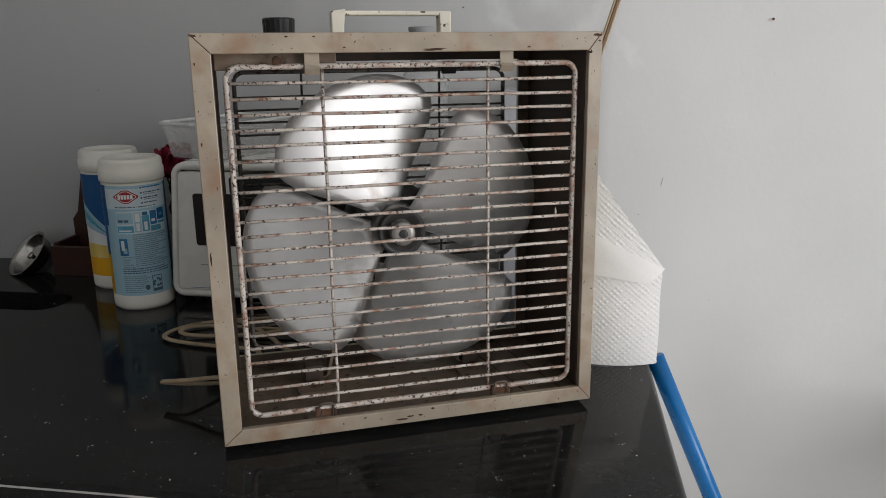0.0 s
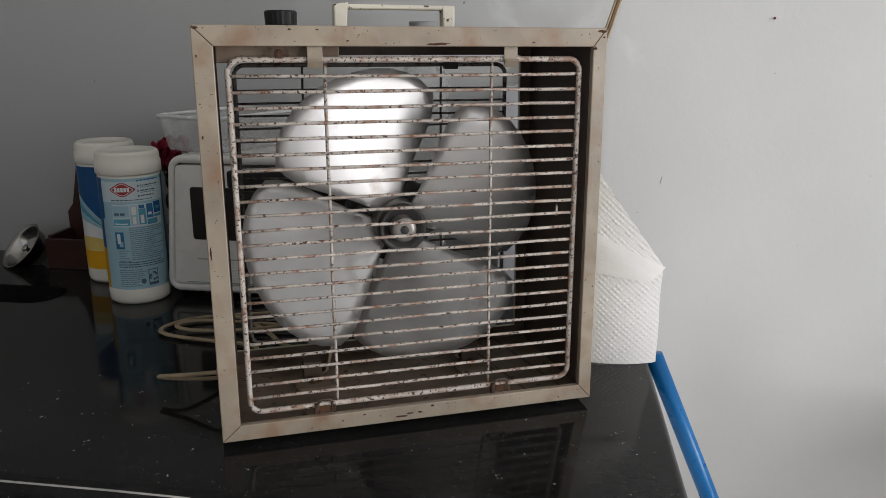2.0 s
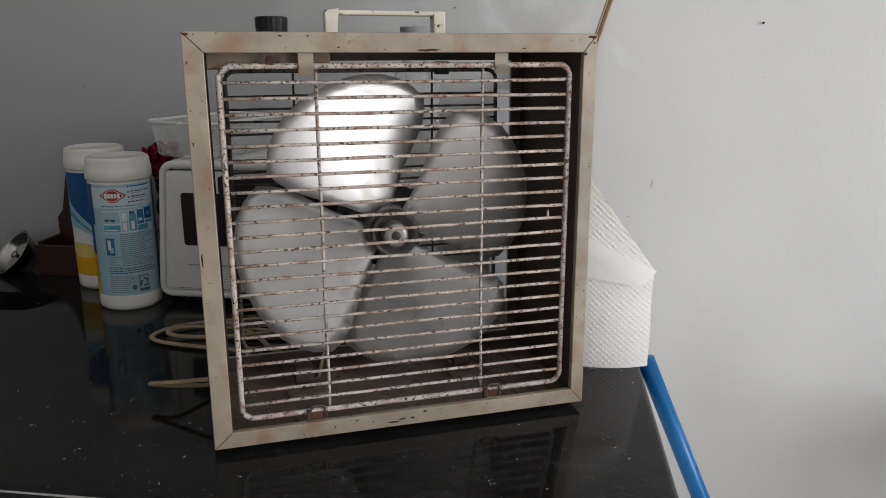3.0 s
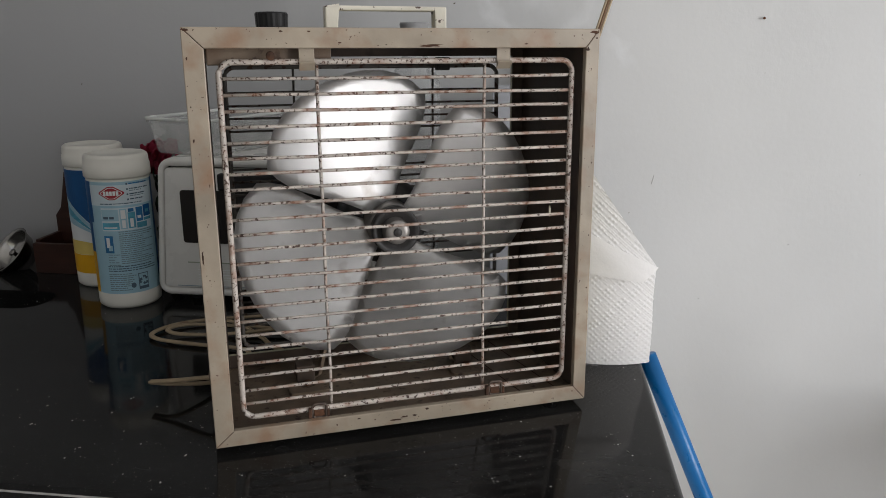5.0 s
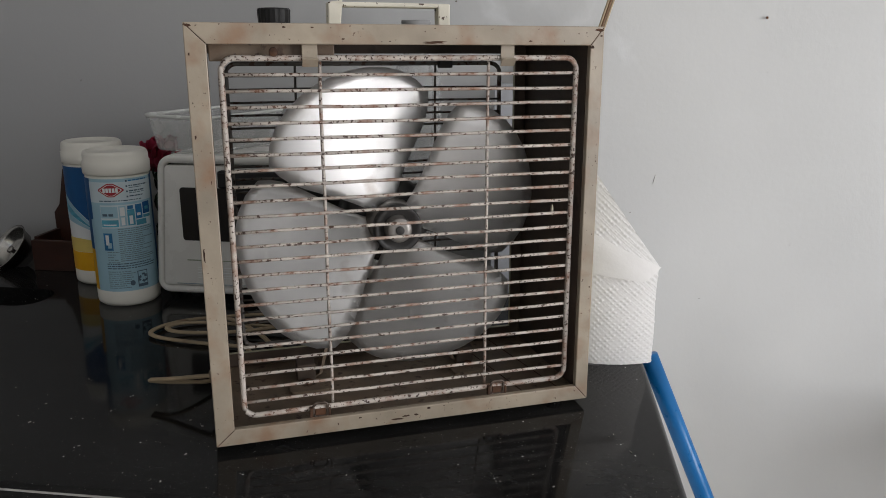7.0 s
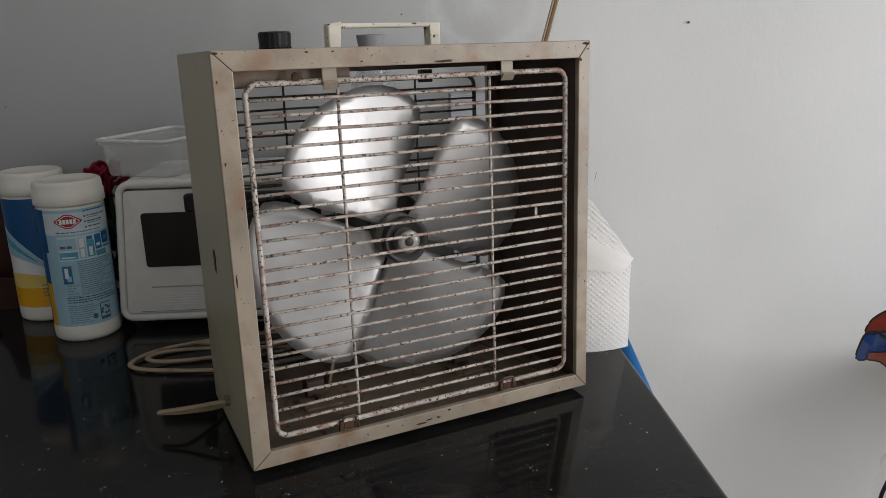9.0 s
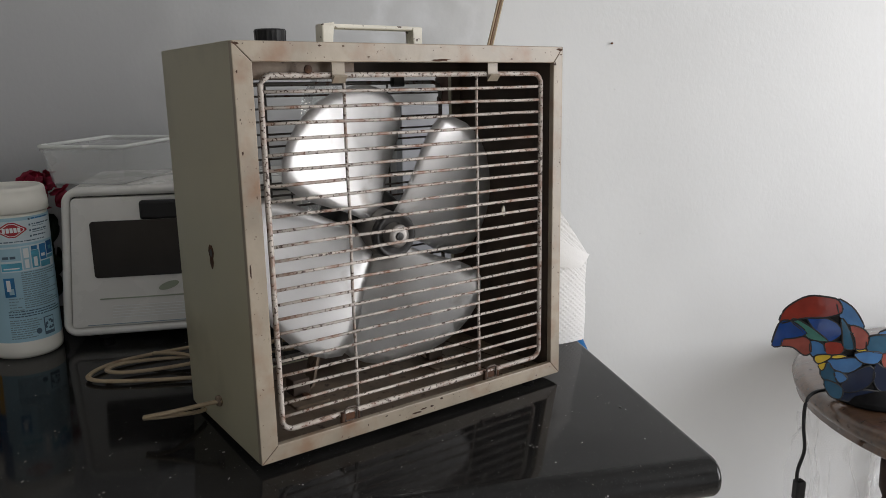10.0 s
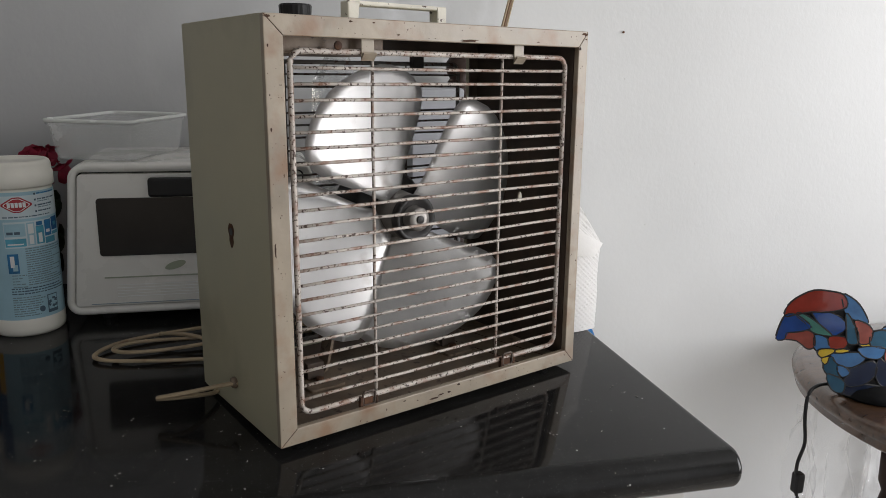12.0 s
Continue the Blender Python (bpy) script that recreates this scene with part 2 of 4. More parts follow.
def granite_material():
    m = mat("black_granite", (0.011, 0.011, 0.011), 0.085, var=0.3, scale=60)
    nt = m.node_tree
    p = nt.nodes["Principled BSDF"]
    co = nt.nodes.new("ShaderNodeTexCoord")
    base = p.inputs["Base Color"].links[0].from_socket
    p.inputs["Specular IOR Level"].default_value = 0.22
    for sc, size, col in ((95, 0.075, (0.42, 0.42, 0.40, 1)), (210, 0.10, (0.24, 0.23, 0.20, 1)), (330, 0.13, (0.10, 0.10, 0.10, 1)), (620, 0.2, (0.05, 0.05, 0.05, 1))):
        v = nt.nodes.new("ShaderNodeTexVoronoi")
        v.inputs["Scale"].default_value = sc
        nt.links.new(co.outputs["Object"], v.inputs["Vector"])
        lt = nt.nodes.new("ShaderNodeMath")
        lt.operation, lt.inputs[1].default_value = "LESS_THAN", size
        nt.links.new(v.outputs["Distance"], lt.inputs[0])
        sep = nt.nodes.new("ShaderNodeSeparateColor")
        nt.links.new(v.outputs["Color"], sep.inputs[0])
        pick = nt.nodes.new("ShaderNodeMath")
        pick.operation, pick.inputs[1].default_value = "GREATER_THAN", 0.74
        nt.links.new(sep.outputs[0], pick.inputs[0])
        both = nt.nodes.new("ShaderNodeMath")
        both.operation = "MULTIPLY"
        nt.links.new(lt.outputs[0], both.inputs[0])
        nt.links.new(pick.outputs[0], both.inputs[1])
        mx = nt.nodes.new("ShaderNodeMix")
        mx.data_type = "RGBA"
        nt.links.new(both.outputs[0], mx.inputs[0])
        nt.links.new(base, mx.inputs[6])
        mx.inputs[7].default_value = col
        base = mx.outputs[2]
    # a thin film of dust, wiped in streaks
    mp = nt.nodes.new("ShaderNodeMapping")
    mp.inputs["Scale"].default_value, mp.inputs["Rotation"].default_value = (1.0, 3.5, 1.0), (0, 0, 0.6)
    nt.links.new(co.outputs["Object"], mp.inputs[0])
    dn = nt.nodes.new("ShaderNodeTexNoise")
    dn.inputs["Scale"].default_value, dn.inputs["Detail"].default_value, dn.inputs["Roughness"].default_value = 7, 10, 0.72
    nt.links.new(mp.outputs[0], dn.inputs["Vector"])
    dk = nt.nodes.new("ShaderNodeMapRange")
    dk.inputs["From Min"].default_value, dk.inputs["From Max"].default_value, dk.inputs["To Max"].default_value = 0.36, 0.72, 0.13
    nt.links.new(dn.outputs["Fac"], dk.inputs[0])
    dx = nt.nodes.new("ShaderNodeMix")
    dx.data_type = "RGBA"
    dx.inputs[7].default_value = (0.085, 0.082, 0.08, 1)
    # a thin ring where the dust film is left out
    rg = nt.nodes.new("ShaderNodeMapping")
    rg.vector_type = "TEXTURE"
    rg.inputs["Location"].default_value, rg.inputs["Scale"].default_value = (-0.012, 0.066, 0.9), (0.074, 0.072, 1.0)
    nt.links.new(co.outputs["Object"], rg.inputs[0])
    rl = nt.nodes.new("ShaderNodeVectorMath")
    rl.operation = "LENGTH"
    nt.links.new(rg.outputs[0], rl.inputs[0])
    rr = nt.nodes.new("ShaderNodeValToRGB")
    e = rr.color_ramp.elements
    e[0].position, e[1].position = 0.90, 1.0
    e[0].color, e[1].color = (1, 1, 1, 1), (1, 1, 1, 1)
    e.new(0.95).color = (0, 0, 0, 1)
    nt.links.new(rl.outputs["Value"], rr.inputs[0])
    dm = nt.nodes.new("ShaderNodeMath")
    dm.operation = "MULTIPLY"
    nt.links.new(dk.outputs[0], dm.inputs[0])
    nt.links.new(rr.outputs[0], dm.inputs[1])
    nt.links.new(dm.outputs[0], dx.inputs[0])
    nt.links.new(base, dx.inputs[6])
    nt.links.new(dx.outputs[2], p.inputs["Base Color"])
    return m


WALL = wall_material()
GRANITE = granite_material()

# ---- mesh helpers ----


def link(name, bm, material, smooth=False):
    me = bpy.data.meshes.new(name)
    bmesh.ops.recalc_face_normals(bm, faces=bm.faces)
    bm.to_mesh(me)
    bm.free()
    if smooth:
        for f in me.polygons:
            f.use_smooth = True
    me.materials.append(material)
    return new(name, me)


def part(name, bm, material, parent, label="", smooth=False):
    ob = link(name, bm, material, smooth)
    ob.parent = parent
    if label:
        tagged(ob, label)
    return ob


def thing(name, m, label, category, group=""):
    ob = new(name)
    ob.matrix_basis = m
    ob.empty_display_size = 0.05
    return tagged(ob, label, category, group)


def box(x0, x1, y0, y1, z0, z1, bevel=0.0, seg=2):
    bm = bmesh.new()
    bmesh.ops.create_cube(bm, size=1, matrix=Matrix.Translation(((x0 + x1) / 2, (y0 + y1) / 2, (z0 + z1) / 2)) @ Matrix.Diagonal((x1 - x0, y1 - y0, z1 - z0, 1)))
    if bevel:
        bmesh.ops.bevel(bm, geom=bm.edges[:], offset=bevel, segments=seg, affect="EDGES", profile=0.5)
    return bm


def tube(path, r, n=8, closed=False, bm=None):
    """A round wire along a path of points."""
    bm = bm or bmesh.new()
    pts = [Vector(p) for p in path]
    rings = []
    up = Vector((0, 0, 1))
    for i, p in enumerate(pts):
        a = pts[i - 1] if i or closed else p
        b = pts[(i + 1) % len(pts)] if i < len(pts) - 1 or closed else p
        d = (b - a).normalized()
        side = d.cross(up if abs(d.z) < 0.9 else Vector((0, 1, 0))).normalized()
        top = side.cross(d)
        rr = r[i] if isinstance(r, (list, tuple)) else r
        rings.append([bm.verts.new(p + rr * (math.cos(2 * math.pi * k / n) * side + math.sin(2 * math.pi * k / n) * top)) for k in range(n)])
    last = len(rings) if closed else len(rings) - 1
    for i in range(last):
        ra, rb = rings[i], rings[(i + 1) % len(rings)]
        shift = min(range(n), key=lambda s: (ra[0].co - rb[s].co).length) if closed and i == last - 1 else 0
        for k in range(n):
            bm.faces.new((ra[k], ra[(k + 1) % n], rb[(k + 1 + shift) % n], rb[(k + shift) % n]))
    if not closed:
        bm.faces.new(rings[0])
        bm.faces.new(rings[-1])
    return bm


def lathe(profile, n=32, axis="z", bm=None, caps=True):
    """A turned body from (radius, height) pairs; axis z, or y with heights running backwards in y."""
    bm = bm or bmesh.new()
    rings = []
    for r, h in profile:
        ring = []
        for k in range(n):
            a = 2 * math.pi * k / n
            c, s = r * math.cos(a), r * math.sin(a)
            ring.append(bm.verts.new((c, s, h) if axis == "z" else (c, h, s)))
        rings.append(ring)
    for ra, rb in zip(rings, rings[1:]):
        for k in range(n):
            bm.faces.new((ra[k], ra[(k + 1) % n], rb[(k + 1) % n], rb[k]))
    if caps:
        bm.faces.new(rings[0])
        bm.faces.new(rings[-1])
    return bm


def prism(points, axis, a, b, bm=None):
    """A flat outline (u, v) pushed from a to b along an axis: y (u = x, v = z), z or x (u = y, v = z)."""
    bm = bm or bmesh.new()

    def at(u, v, w):
        return {"y": (u, w, v), "z": (u, v, w), "x": (w, u, v)}[axis]
    lo = [bm.verts.new(at(u, v, a)) for u, v in points]
    hi = [bm.verts.new(at(u, v, b)) for u, v in points]
    n = len(points)
    bm.faces.new(lo)
    bm.faces.new(hi[::-1])
    for i in range(n):
        bm.faces.new((lo[i], lo[(i + 1) % n], hi[(i + 1) % n], hi[i]))
    return bm


def rounded(x0, x1, z0, z1, r, seg=5):
    pts = []
    for cx, cz, a0 in ((x1 - r, z1 - r, 0), (x0 + r, z1 - r, 90), (x0 + r, z0 + r, 180), (x1 - r, z0 + r, 270)):
        for k in range(seg + 1):
            a = radians(a0 + 90 * k / seg)
            pts.append((cx + r * math.cos(a), cz + r * math.sin(a)))
    return pts


def smooth_path(points, steps=6, closed=False):
    """A Catmull-Rom line through some points."""
    p = [Vector(q) for q in points]
    n, out = len(p), []
    for i in range(n if closed else n - 1):
        a, b = p[i], p[(i + 1) % n]
        q0 = p[i - 1] if i or closed else a
        q3 = p[(i + 2) % n] if i + 2 < n or closed else b
        for k in range(steps):
            t = k / steps
            out.append(0.5 * (2 * a + (b - q0) * t + (2 * q0 - 5 * a + 4 * b - q3) * t * t + (3 * a - q0 - 3 * b + q3) * t ** 3))
    if not closed:
        out.append(p[-1])
    return out


def cut(ob, cutter_bm):
    """Cut a hole through a mesh."""
    c = link("cutter", cutter_bm, FLOOR)
    md = ob.modifiers.new("hole", "BOOLEAN")
    md.object, md.operation, md.solver = c, "DIFFERENCE", "EXACT"
    ev = ob.evaluated_get(bpy.context.evaluated_depsgraph_get())
    me = bpy.data.meshes.new_from_object(ev)
    ob.modifiers.clear()
    ob.data = me
    bpy.data.objects.remove(c)


# ---- structure ----
X0, X1, Y0, Y1, H = -1.7, 2.6, -2.4, 0.555, 2.5
wall_back = tagged(link("wall_back", box(X0 - 0.1, X1 + 0.1, Y1, Y1 + 0.12, 0, H), WALL), "off-white painted plaster wall with brush streaks and a left part greyed as shade", "wall", kind="structure")
tagged(link("wall_left", box(X0 - 0.12, X0, Y0, Y1, 0, H), WALL), "off-white painted plaster side wall", "wall", kind="structure")
wall_front = tagged(link("wall_front", box(X0 - 0.1, X1 + 0.1, Y0 - 0.12, Y0, 0, H), WALL), "unseen off-white painted plaster wall with an opening added behind the fill lamp", "wall", kind="structure")
# opening made up to go with the added fill lamp
cut(wall_front, box(-0.75, 0.15, Y0 - 0.3, Y0 + 0.2, 0.3, 2.25))
wall_right = tagged(link("wall_right", box(X1, X1 + 0.12, Y0, Y1, 0, H), WALL), "off-white painted plaster wall with a window", "wall", kind="structure")
cut(wall_right, box(X1 - 0.2, X1 + 0.3, -1.7, -0.3, 0.5, 2.2))
tagged(link("floor", box(X0 - 0.1, X1 + 0.1, Y0 - 0.1, Y1 + 0.1, -0.1, 0), FLOOR), "beige floor", "floor", kind="structure")
tagged(link("ceiling", box(X0 - 0.1, X1 + 0.1, Y0 - 0.1, Y1 + 0.1, H, H + 0.1), CEIL), "plain white ceiling", "ceiling", kind="structure")

# countertop: black granite slab with a half-round front edge
CX, CF, CT, TH = 0.380, -0.076, 0.9, 0.037


def slab_profile(d):
    """The slab's outline in y and z, drawn in by d: flat top, half-round nose."""
    r = TH / 2 - d
    out = [(Y1 - 0.002, CT - d), (CF + TH / 2, CT - d)]
    out += [(CF + TH / 2 - r * math.sin(radians(a)), CT - TH / 2 + r * math.cos(radians(a))) for a in range(9, 180, 9)]
    return out + [(CF + TH / 2, CT - TH + d), (Y1 - 0.002, CT - TH + d)]


bm = bmesh.new()
turns = [(X0, 0.0)] + [(CX - 0.007 + 0.007 * math.sin(radians(a)), 0.007 * (1 - math.cos(radians(a)))) for a in range(0, 91, 15)]
rings = [[bm.verts.new((x, y, z)) for y, z in slab_profile(d)] for x, d in turns]
for ra, rb in zip(rings, rings[1:]):
    for k in range(len(ra)):
        j = (k + 1) % len(ra)
        bm.faces.new((ra[k], ra[j], rb[j], rb[k]))
bm.faces.new(rings[0])
bm.faces.new(rings[-1])
top = tagged(link("countertop", bm, GRANITE, True), "polished black granite countertop with pale flecks", "countertop", kind="structure")
cut(top, prism(rounded(-0.95, -0.388, 0.318, 0.388, 0.03), "z", 0.8, 1.0))
cut(top, prism(rounded(-0.95, -0.410, 0.0, 0.274, 0.07), "z", 0.8, 1.0))
top.data.set_sharp_from_angle(angle=radians(30))
# thin pale tube on the nose, standing in for the edge's highlight
part("edge_glint", tube([(X0 + 0.01, CF + 0.0092, CT - 0.0021), (-0.6, CF + 0.0092, CT - 0.0021), (-0.06, CF + 0.0092, CT - 0.0021), (0.0, CF + 0.0092, CT - 0.0031)], 0.0009, 8), GLINT, top, "pale line that paints a highlight along the rounded edge", True)
sink = thing("sink", pose(0, 0, 0), "black undermounted sink below the granite counter", "sink")
for nm, x1, ya, yb, deep in (("drain_channel", -0.38, 0.31, 0.396, 0.12), ("basin", -0.402, -0.01, 0.282, 0.2)):
    z1 = CT - TH - 0.001
    bm = box(-0.96, x1, ya, yb, z1 - deep, z1 - deep + 0.004)
    for b in ((-0.96, -0.956, ya, yb), (x1 - 0.004, x1, ya, yb), (-0.956, x1 - 0.004, ya, ya + 0.004), (-0.956, x1 - 0.004, yb - 0.004, yb)):
        o = box(b[0], b[1], b[2], b[3], z1 - deep + 0.004, z1)
        me = bpy.data.meshes.new("tmp")
        o.to_mesh(me)
        o.free()
        bm.from_mesh(me)
    part(nm, bm, BLACK, sink)
cab = thing("base_cabinet", pose(0, 0, 0), "white painted base cabinet under the granite counter", "cabinet")
part("carcass", box(-0.34, 0.352, -0.02, Y1 - 0.01, 0.09, CT - TH - 0.002), CABINET, cab)
part("plinth", box(-0.34, 0.34, 0.03, Y1 - 0.02, 0.0, 0.089), CABINET, cab)
for a, b in ((-0.336, 0.005), (0.009, 0.350)):
    d = part("door", box(a, b, -0.038, -0.021, 0.1, CT - TH - 0.012, 0.002), CABINET, cab)
    k = part("handle", tube([(b - 0.03, -0.05, 0.72), (b - 0.03, -0.05, 0.80)], 0.004), STEEL, d)

# window in the side wall
win = tagged(new("window_1"), "white painted window with bright daylight", "window", kind="structure")
for nm, b in (("frame", (X1 + 0.05, X1 + 0.09, -1.7, -1.65, 0.5, 2.2)), ("frame", (X1 + 0.05, X1 + 0.09, -0.35, -0.3, 0.5, 2.2)),
              ("frame", (X1 + 0.05, X1 + 0.09, -1.65, -0.35, 2.15, 2.2)), ("frame", (X1 + 0.05, X1 + 0.09, -1.65, -0.35, 0.5, 0.55))):
    part(nm, box(*b), FRAMEPAINT, win)

# small scratches and specks on the plaster
for sx, sz, w, h, lean in ((0.421, 1.047, 0.0007, 0.013, 0.0025), (0.392, 0.998, 0.0016, 0.0010, 0.0006), (0.56, 1.196, 0.0012, 0.0009, 0.0), (0.617, 0.958, 0.0011, 0.0013, 0.0), (0.50, 0.872, 0.0013, 0.0008, 0.0004), (0.452, 1.075, 0.0006, 0.0006, 0.0), (0.70, 1.06, 0.0008, 0.0011, 0.0), (-0.43, 1.175, 0.0010, 0.0032, 0.0008), (0.137, 1.288, 0.0028, 0.0022, 0.0005)):
    part("scratch", prism([(sx - w / 2, sz - h / 2), (sx + w / 2, sz - h * 0.42), (sx + w / 2 + lean, sz + h / 2), (sx - w * 0.3 + lean, sz + h * 0.45)], "y", Y1 - 0.0004, Y1 + 0.002), SCRATCH, wall_back)

# nail hole in the wall
nail = thing("nail", pose(0.551, Y1, 1.267), "small dark nail in a chipped spot of the wall", "nail")
part("shank", lathe([(0.0009, -0.003), (0.0009, 0.004)], 10, "y"), RUST, nail)
part("head", lathe([(0.0004, -0.0040), (0.0017, -0.0037), (0.0018, -0.0031), (0.0009, -0.0028)], 12, "y"), RUST, nail)

# ---- box fan ----
FW, FH, FD = 0.3392, 0.3405, 0.166
FAN = pose(-0.0027, 0.0023, 0.907, 0, 0, 23.24) @ pose(0, 0, 0, -1.18, 0, 0)
CHIP = mat("flaked_paint", (0.085, 0.04, 0.022), 0.9, var=0.5, scale=200, bump=0.5)
fan = thing("box_fan", FAN, "old cream metal box fan with a chipped rusty grille", "fan")


def side_panel(x0, x1, hy, hz, ry, rz):
    """A side sheet with an oval hole through it."""
    bm = bmesh.new()
    n = 16
    rings = []
    for x in (x0, x1):
        hole, rim = [], []
        for k in range(n):
            a = 2 * math.pi * k / n
            c, s = math.cos(a), math.sin(a)
            hole.append(bm.verts.new((x, hy + ry * c, hz + rz * s)))
            f = 1 / max(abs(c), abs(s))
            u, v = c * f, s * f
            rim.append(bm.verts.new((x, (FD - 0.001 - hy if u > 0 else hy - 0.001) * u + hy, (FH - 0.0013 - hz if v > 0 else hz - 0.0013) * v + hz)))
        rings.append((hole, rim))
    for k in range(n):
        j = (k + 1) % n
        for hole, rim in rings:
            bm.faces.new((hole[k], hole[j], rim[j], rim[k]))
        bm.faces.new((rings[0][0][k], rings[0][0][j], rings[1][0][j], rings[1][0][k]))
        bm.faces.new((rings[0][1][k], rings[0][1][j], rings[1][1][j], rings[1][1][k]))
    return bm


# outer sheets and their grimy inner faces, sides and top darkened to paint shade
part("side_panel", side_panel(0.0, 0.0012, 0.078, 0.166, 0.0035, 0.0085), OLIVE, fan, "olive-cream enamelled side sheet")
part("side_panel", side_panel(FW - 0.0012, FW, 0.085, 0.166, 0.003, 0.006), OLIVE, fan)
part("lining", side_panel(0.0014, 0.0022, 0.078, 0.166, 0.0045, 0.0095), INNERDK, fan, "grimy brown inner sheet with shade painted in")
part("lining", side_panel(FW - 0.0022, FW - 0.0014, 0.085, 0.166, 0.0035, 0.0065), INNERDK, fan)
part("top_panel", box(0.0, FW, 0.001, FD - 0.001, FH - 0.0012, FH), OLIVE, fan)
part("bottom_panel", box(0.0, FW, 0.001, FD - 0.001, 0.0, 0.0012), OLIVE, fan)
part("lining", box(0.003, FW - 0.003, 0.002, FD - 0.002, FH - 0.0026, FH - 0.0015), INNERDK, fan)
part("lining", box(0.003, FW - 0.003, 0.002, FD - 0.002, 0.0014, 0.0024), INNER, fan, "dusty brown inner floor sheet")


for a, b in (((0.262, 0.160), (0.286, 0.012)), ((0.299, 0.160), (0.322, 0.012))):
    part("floor_seam", tube([(a[0], a[1], 0.0026), (b[0], b[1], 0.0026)], 0.0005, 5), CHIP, fan)


def flange(outer, inner, y, back=False):
    """One mitred bar of a picture-frame front, with a rolled inner lip."""
    bm = bmesh.new()
    (ax, az), (bx, bz) = outer
    (cx, cz), (dx, dz) = inner
    y2 = y + (-0.006 if back else 0.006)
    f = [bm.verts.new(v) for v in ((ax, y, az), (bx, y, bz), (dx, y, dz), (cx, y, cz))]
    h = [bm.verts.new((v.co.x, y2, v.co.z)) for v in f]
    bm.faces.new(f)
    bm.faces.new(h[::-1])
    for i in range(4):
        bm.faces.new((f[i], f[(i + 1) % 4], h[(i + 1) % 4], h[i]))
    bmesh.ops.bevel(bm, geom=bm.edges[:], offset=0.0008, segments=2, affect="EDGES", profile=0.5)
    return bm


def frame_bars(y, l, r, t, b, material, label, back=False):
    o = ((0.0, 0.0), (FW, 0.0), (FW, FH), (0.0, FH))
    i = ((l, b), (FW - r, b), (FW - r, FH - t), (l, FH - t))
    for k in range(4):
        j = (k + 1) % 4
        part("rear_frame_bar" if back else "front_frame_bar", flange((o[k], o[j]), (i[k], i[j]), y, back), material, fan, label if k == 0 else "")


frame_bars(-0.004, 0.0155, 0.0125, 0.0155, 0.0140, CREAM, "cream enamelled frame bar with chipped mitred corners")
for (ax, az), (bx, bz) in (((0.0008, 0.0008), (0.0150, 0.0135)), ((FW - 0.0008, 0.0008), (FW - 0.0121, 0.0135)), ((FW - 0.0008, FH - 0.0008), (FW - 0.0121, FH - 0.0150)), ((0.0008, FH - 0.0008), (0.0150, FH - 0.0150))):
    d = Vector((bx - ax, bz - az)).normalized() * 0.00032
    part("mitre_seam", prism([(ax - d.y, az + d.x), (bx - d.y, bz + d.x), (bx + d.y, bz - d.x), (ax + d.y, az - d.x)], "y", -0.00385, -0.0028), CHIP, fan, "dark open mitre joint")
frame_bars(FD + 0.004, 0.014, 0.014, 0.021, 0.016, OLIVE, "", True)
# dark strips that paint shade onto the inside of the rear frame
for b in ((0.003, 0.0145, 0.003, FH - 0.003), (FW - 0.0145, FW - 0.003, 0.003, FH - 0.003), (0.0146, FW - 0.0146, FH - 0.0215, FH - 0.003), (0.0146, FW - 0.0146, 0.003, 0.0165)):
    part("rear_shade_strip", box(b[0], b[1], FD - 0.0042, FD - 0.0028, b[2], b[3]), INNERDK, fan)
part("switch_housing", box(0.0165, 0.112, 0.012, 0.075, FH - 0.028, FH - 0.0026, 0.001), INNER, fan, "dirty cream switch housing inside the top")
# return lip behind the front frame, in the metal darkened for shade
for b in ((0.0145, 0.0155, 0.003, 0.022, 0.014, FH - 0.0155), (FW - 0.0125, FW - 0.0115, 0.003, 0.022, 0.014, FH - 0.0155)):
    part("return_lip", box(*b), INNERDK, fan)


def grille(name, y, x0, x1, z0, z1, ro, rh, zs, xs, material, label, n=8):
    g = part(name, tube([(x, y, z) for x, z in rounded(x0, x1, z0, z1, 0.010)], ro, 10, True), material, fan, label, True)
    for k, z in enumerate(zs):
        path = []
        for q in range(9):
            f = q / 8
            wob = 0.0005 * noise.noise(Vector((f * 4, z * 90, y * 50)))
            path.append((x0 + f * (x1 - x0), y + (0.0012 if material is WIRE else -0.001) + wob, z + wob * 1.5))
        part("wire", tube(path, rh, n), material, g, "", True)
    for x in xs:
        part("upright_wire", tube([(x + 0.0003 * math.sin(k * 1.7), y + 0.0034, z0 + (z1 - z0) * k / 8) for k in range(9)], rh, n), material, g, "", True)
    return g


front = grille("front_grille", 0.006, 0.0247, 0.3188, 0.0205, 0.3150, 0.0024, 0.00142, [0.3022 - 0.01227 * k for k in range(23)], (0.0995, 0.2400), WIRE,
               "white-painted wire grille, chipped and rusty")
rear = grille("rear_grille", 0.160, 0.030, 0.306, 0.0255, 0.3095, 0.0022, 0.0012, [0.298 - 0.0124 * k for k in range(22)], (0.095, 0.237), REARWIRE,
              "rusty rear wire grille, darkened for shade", 6)

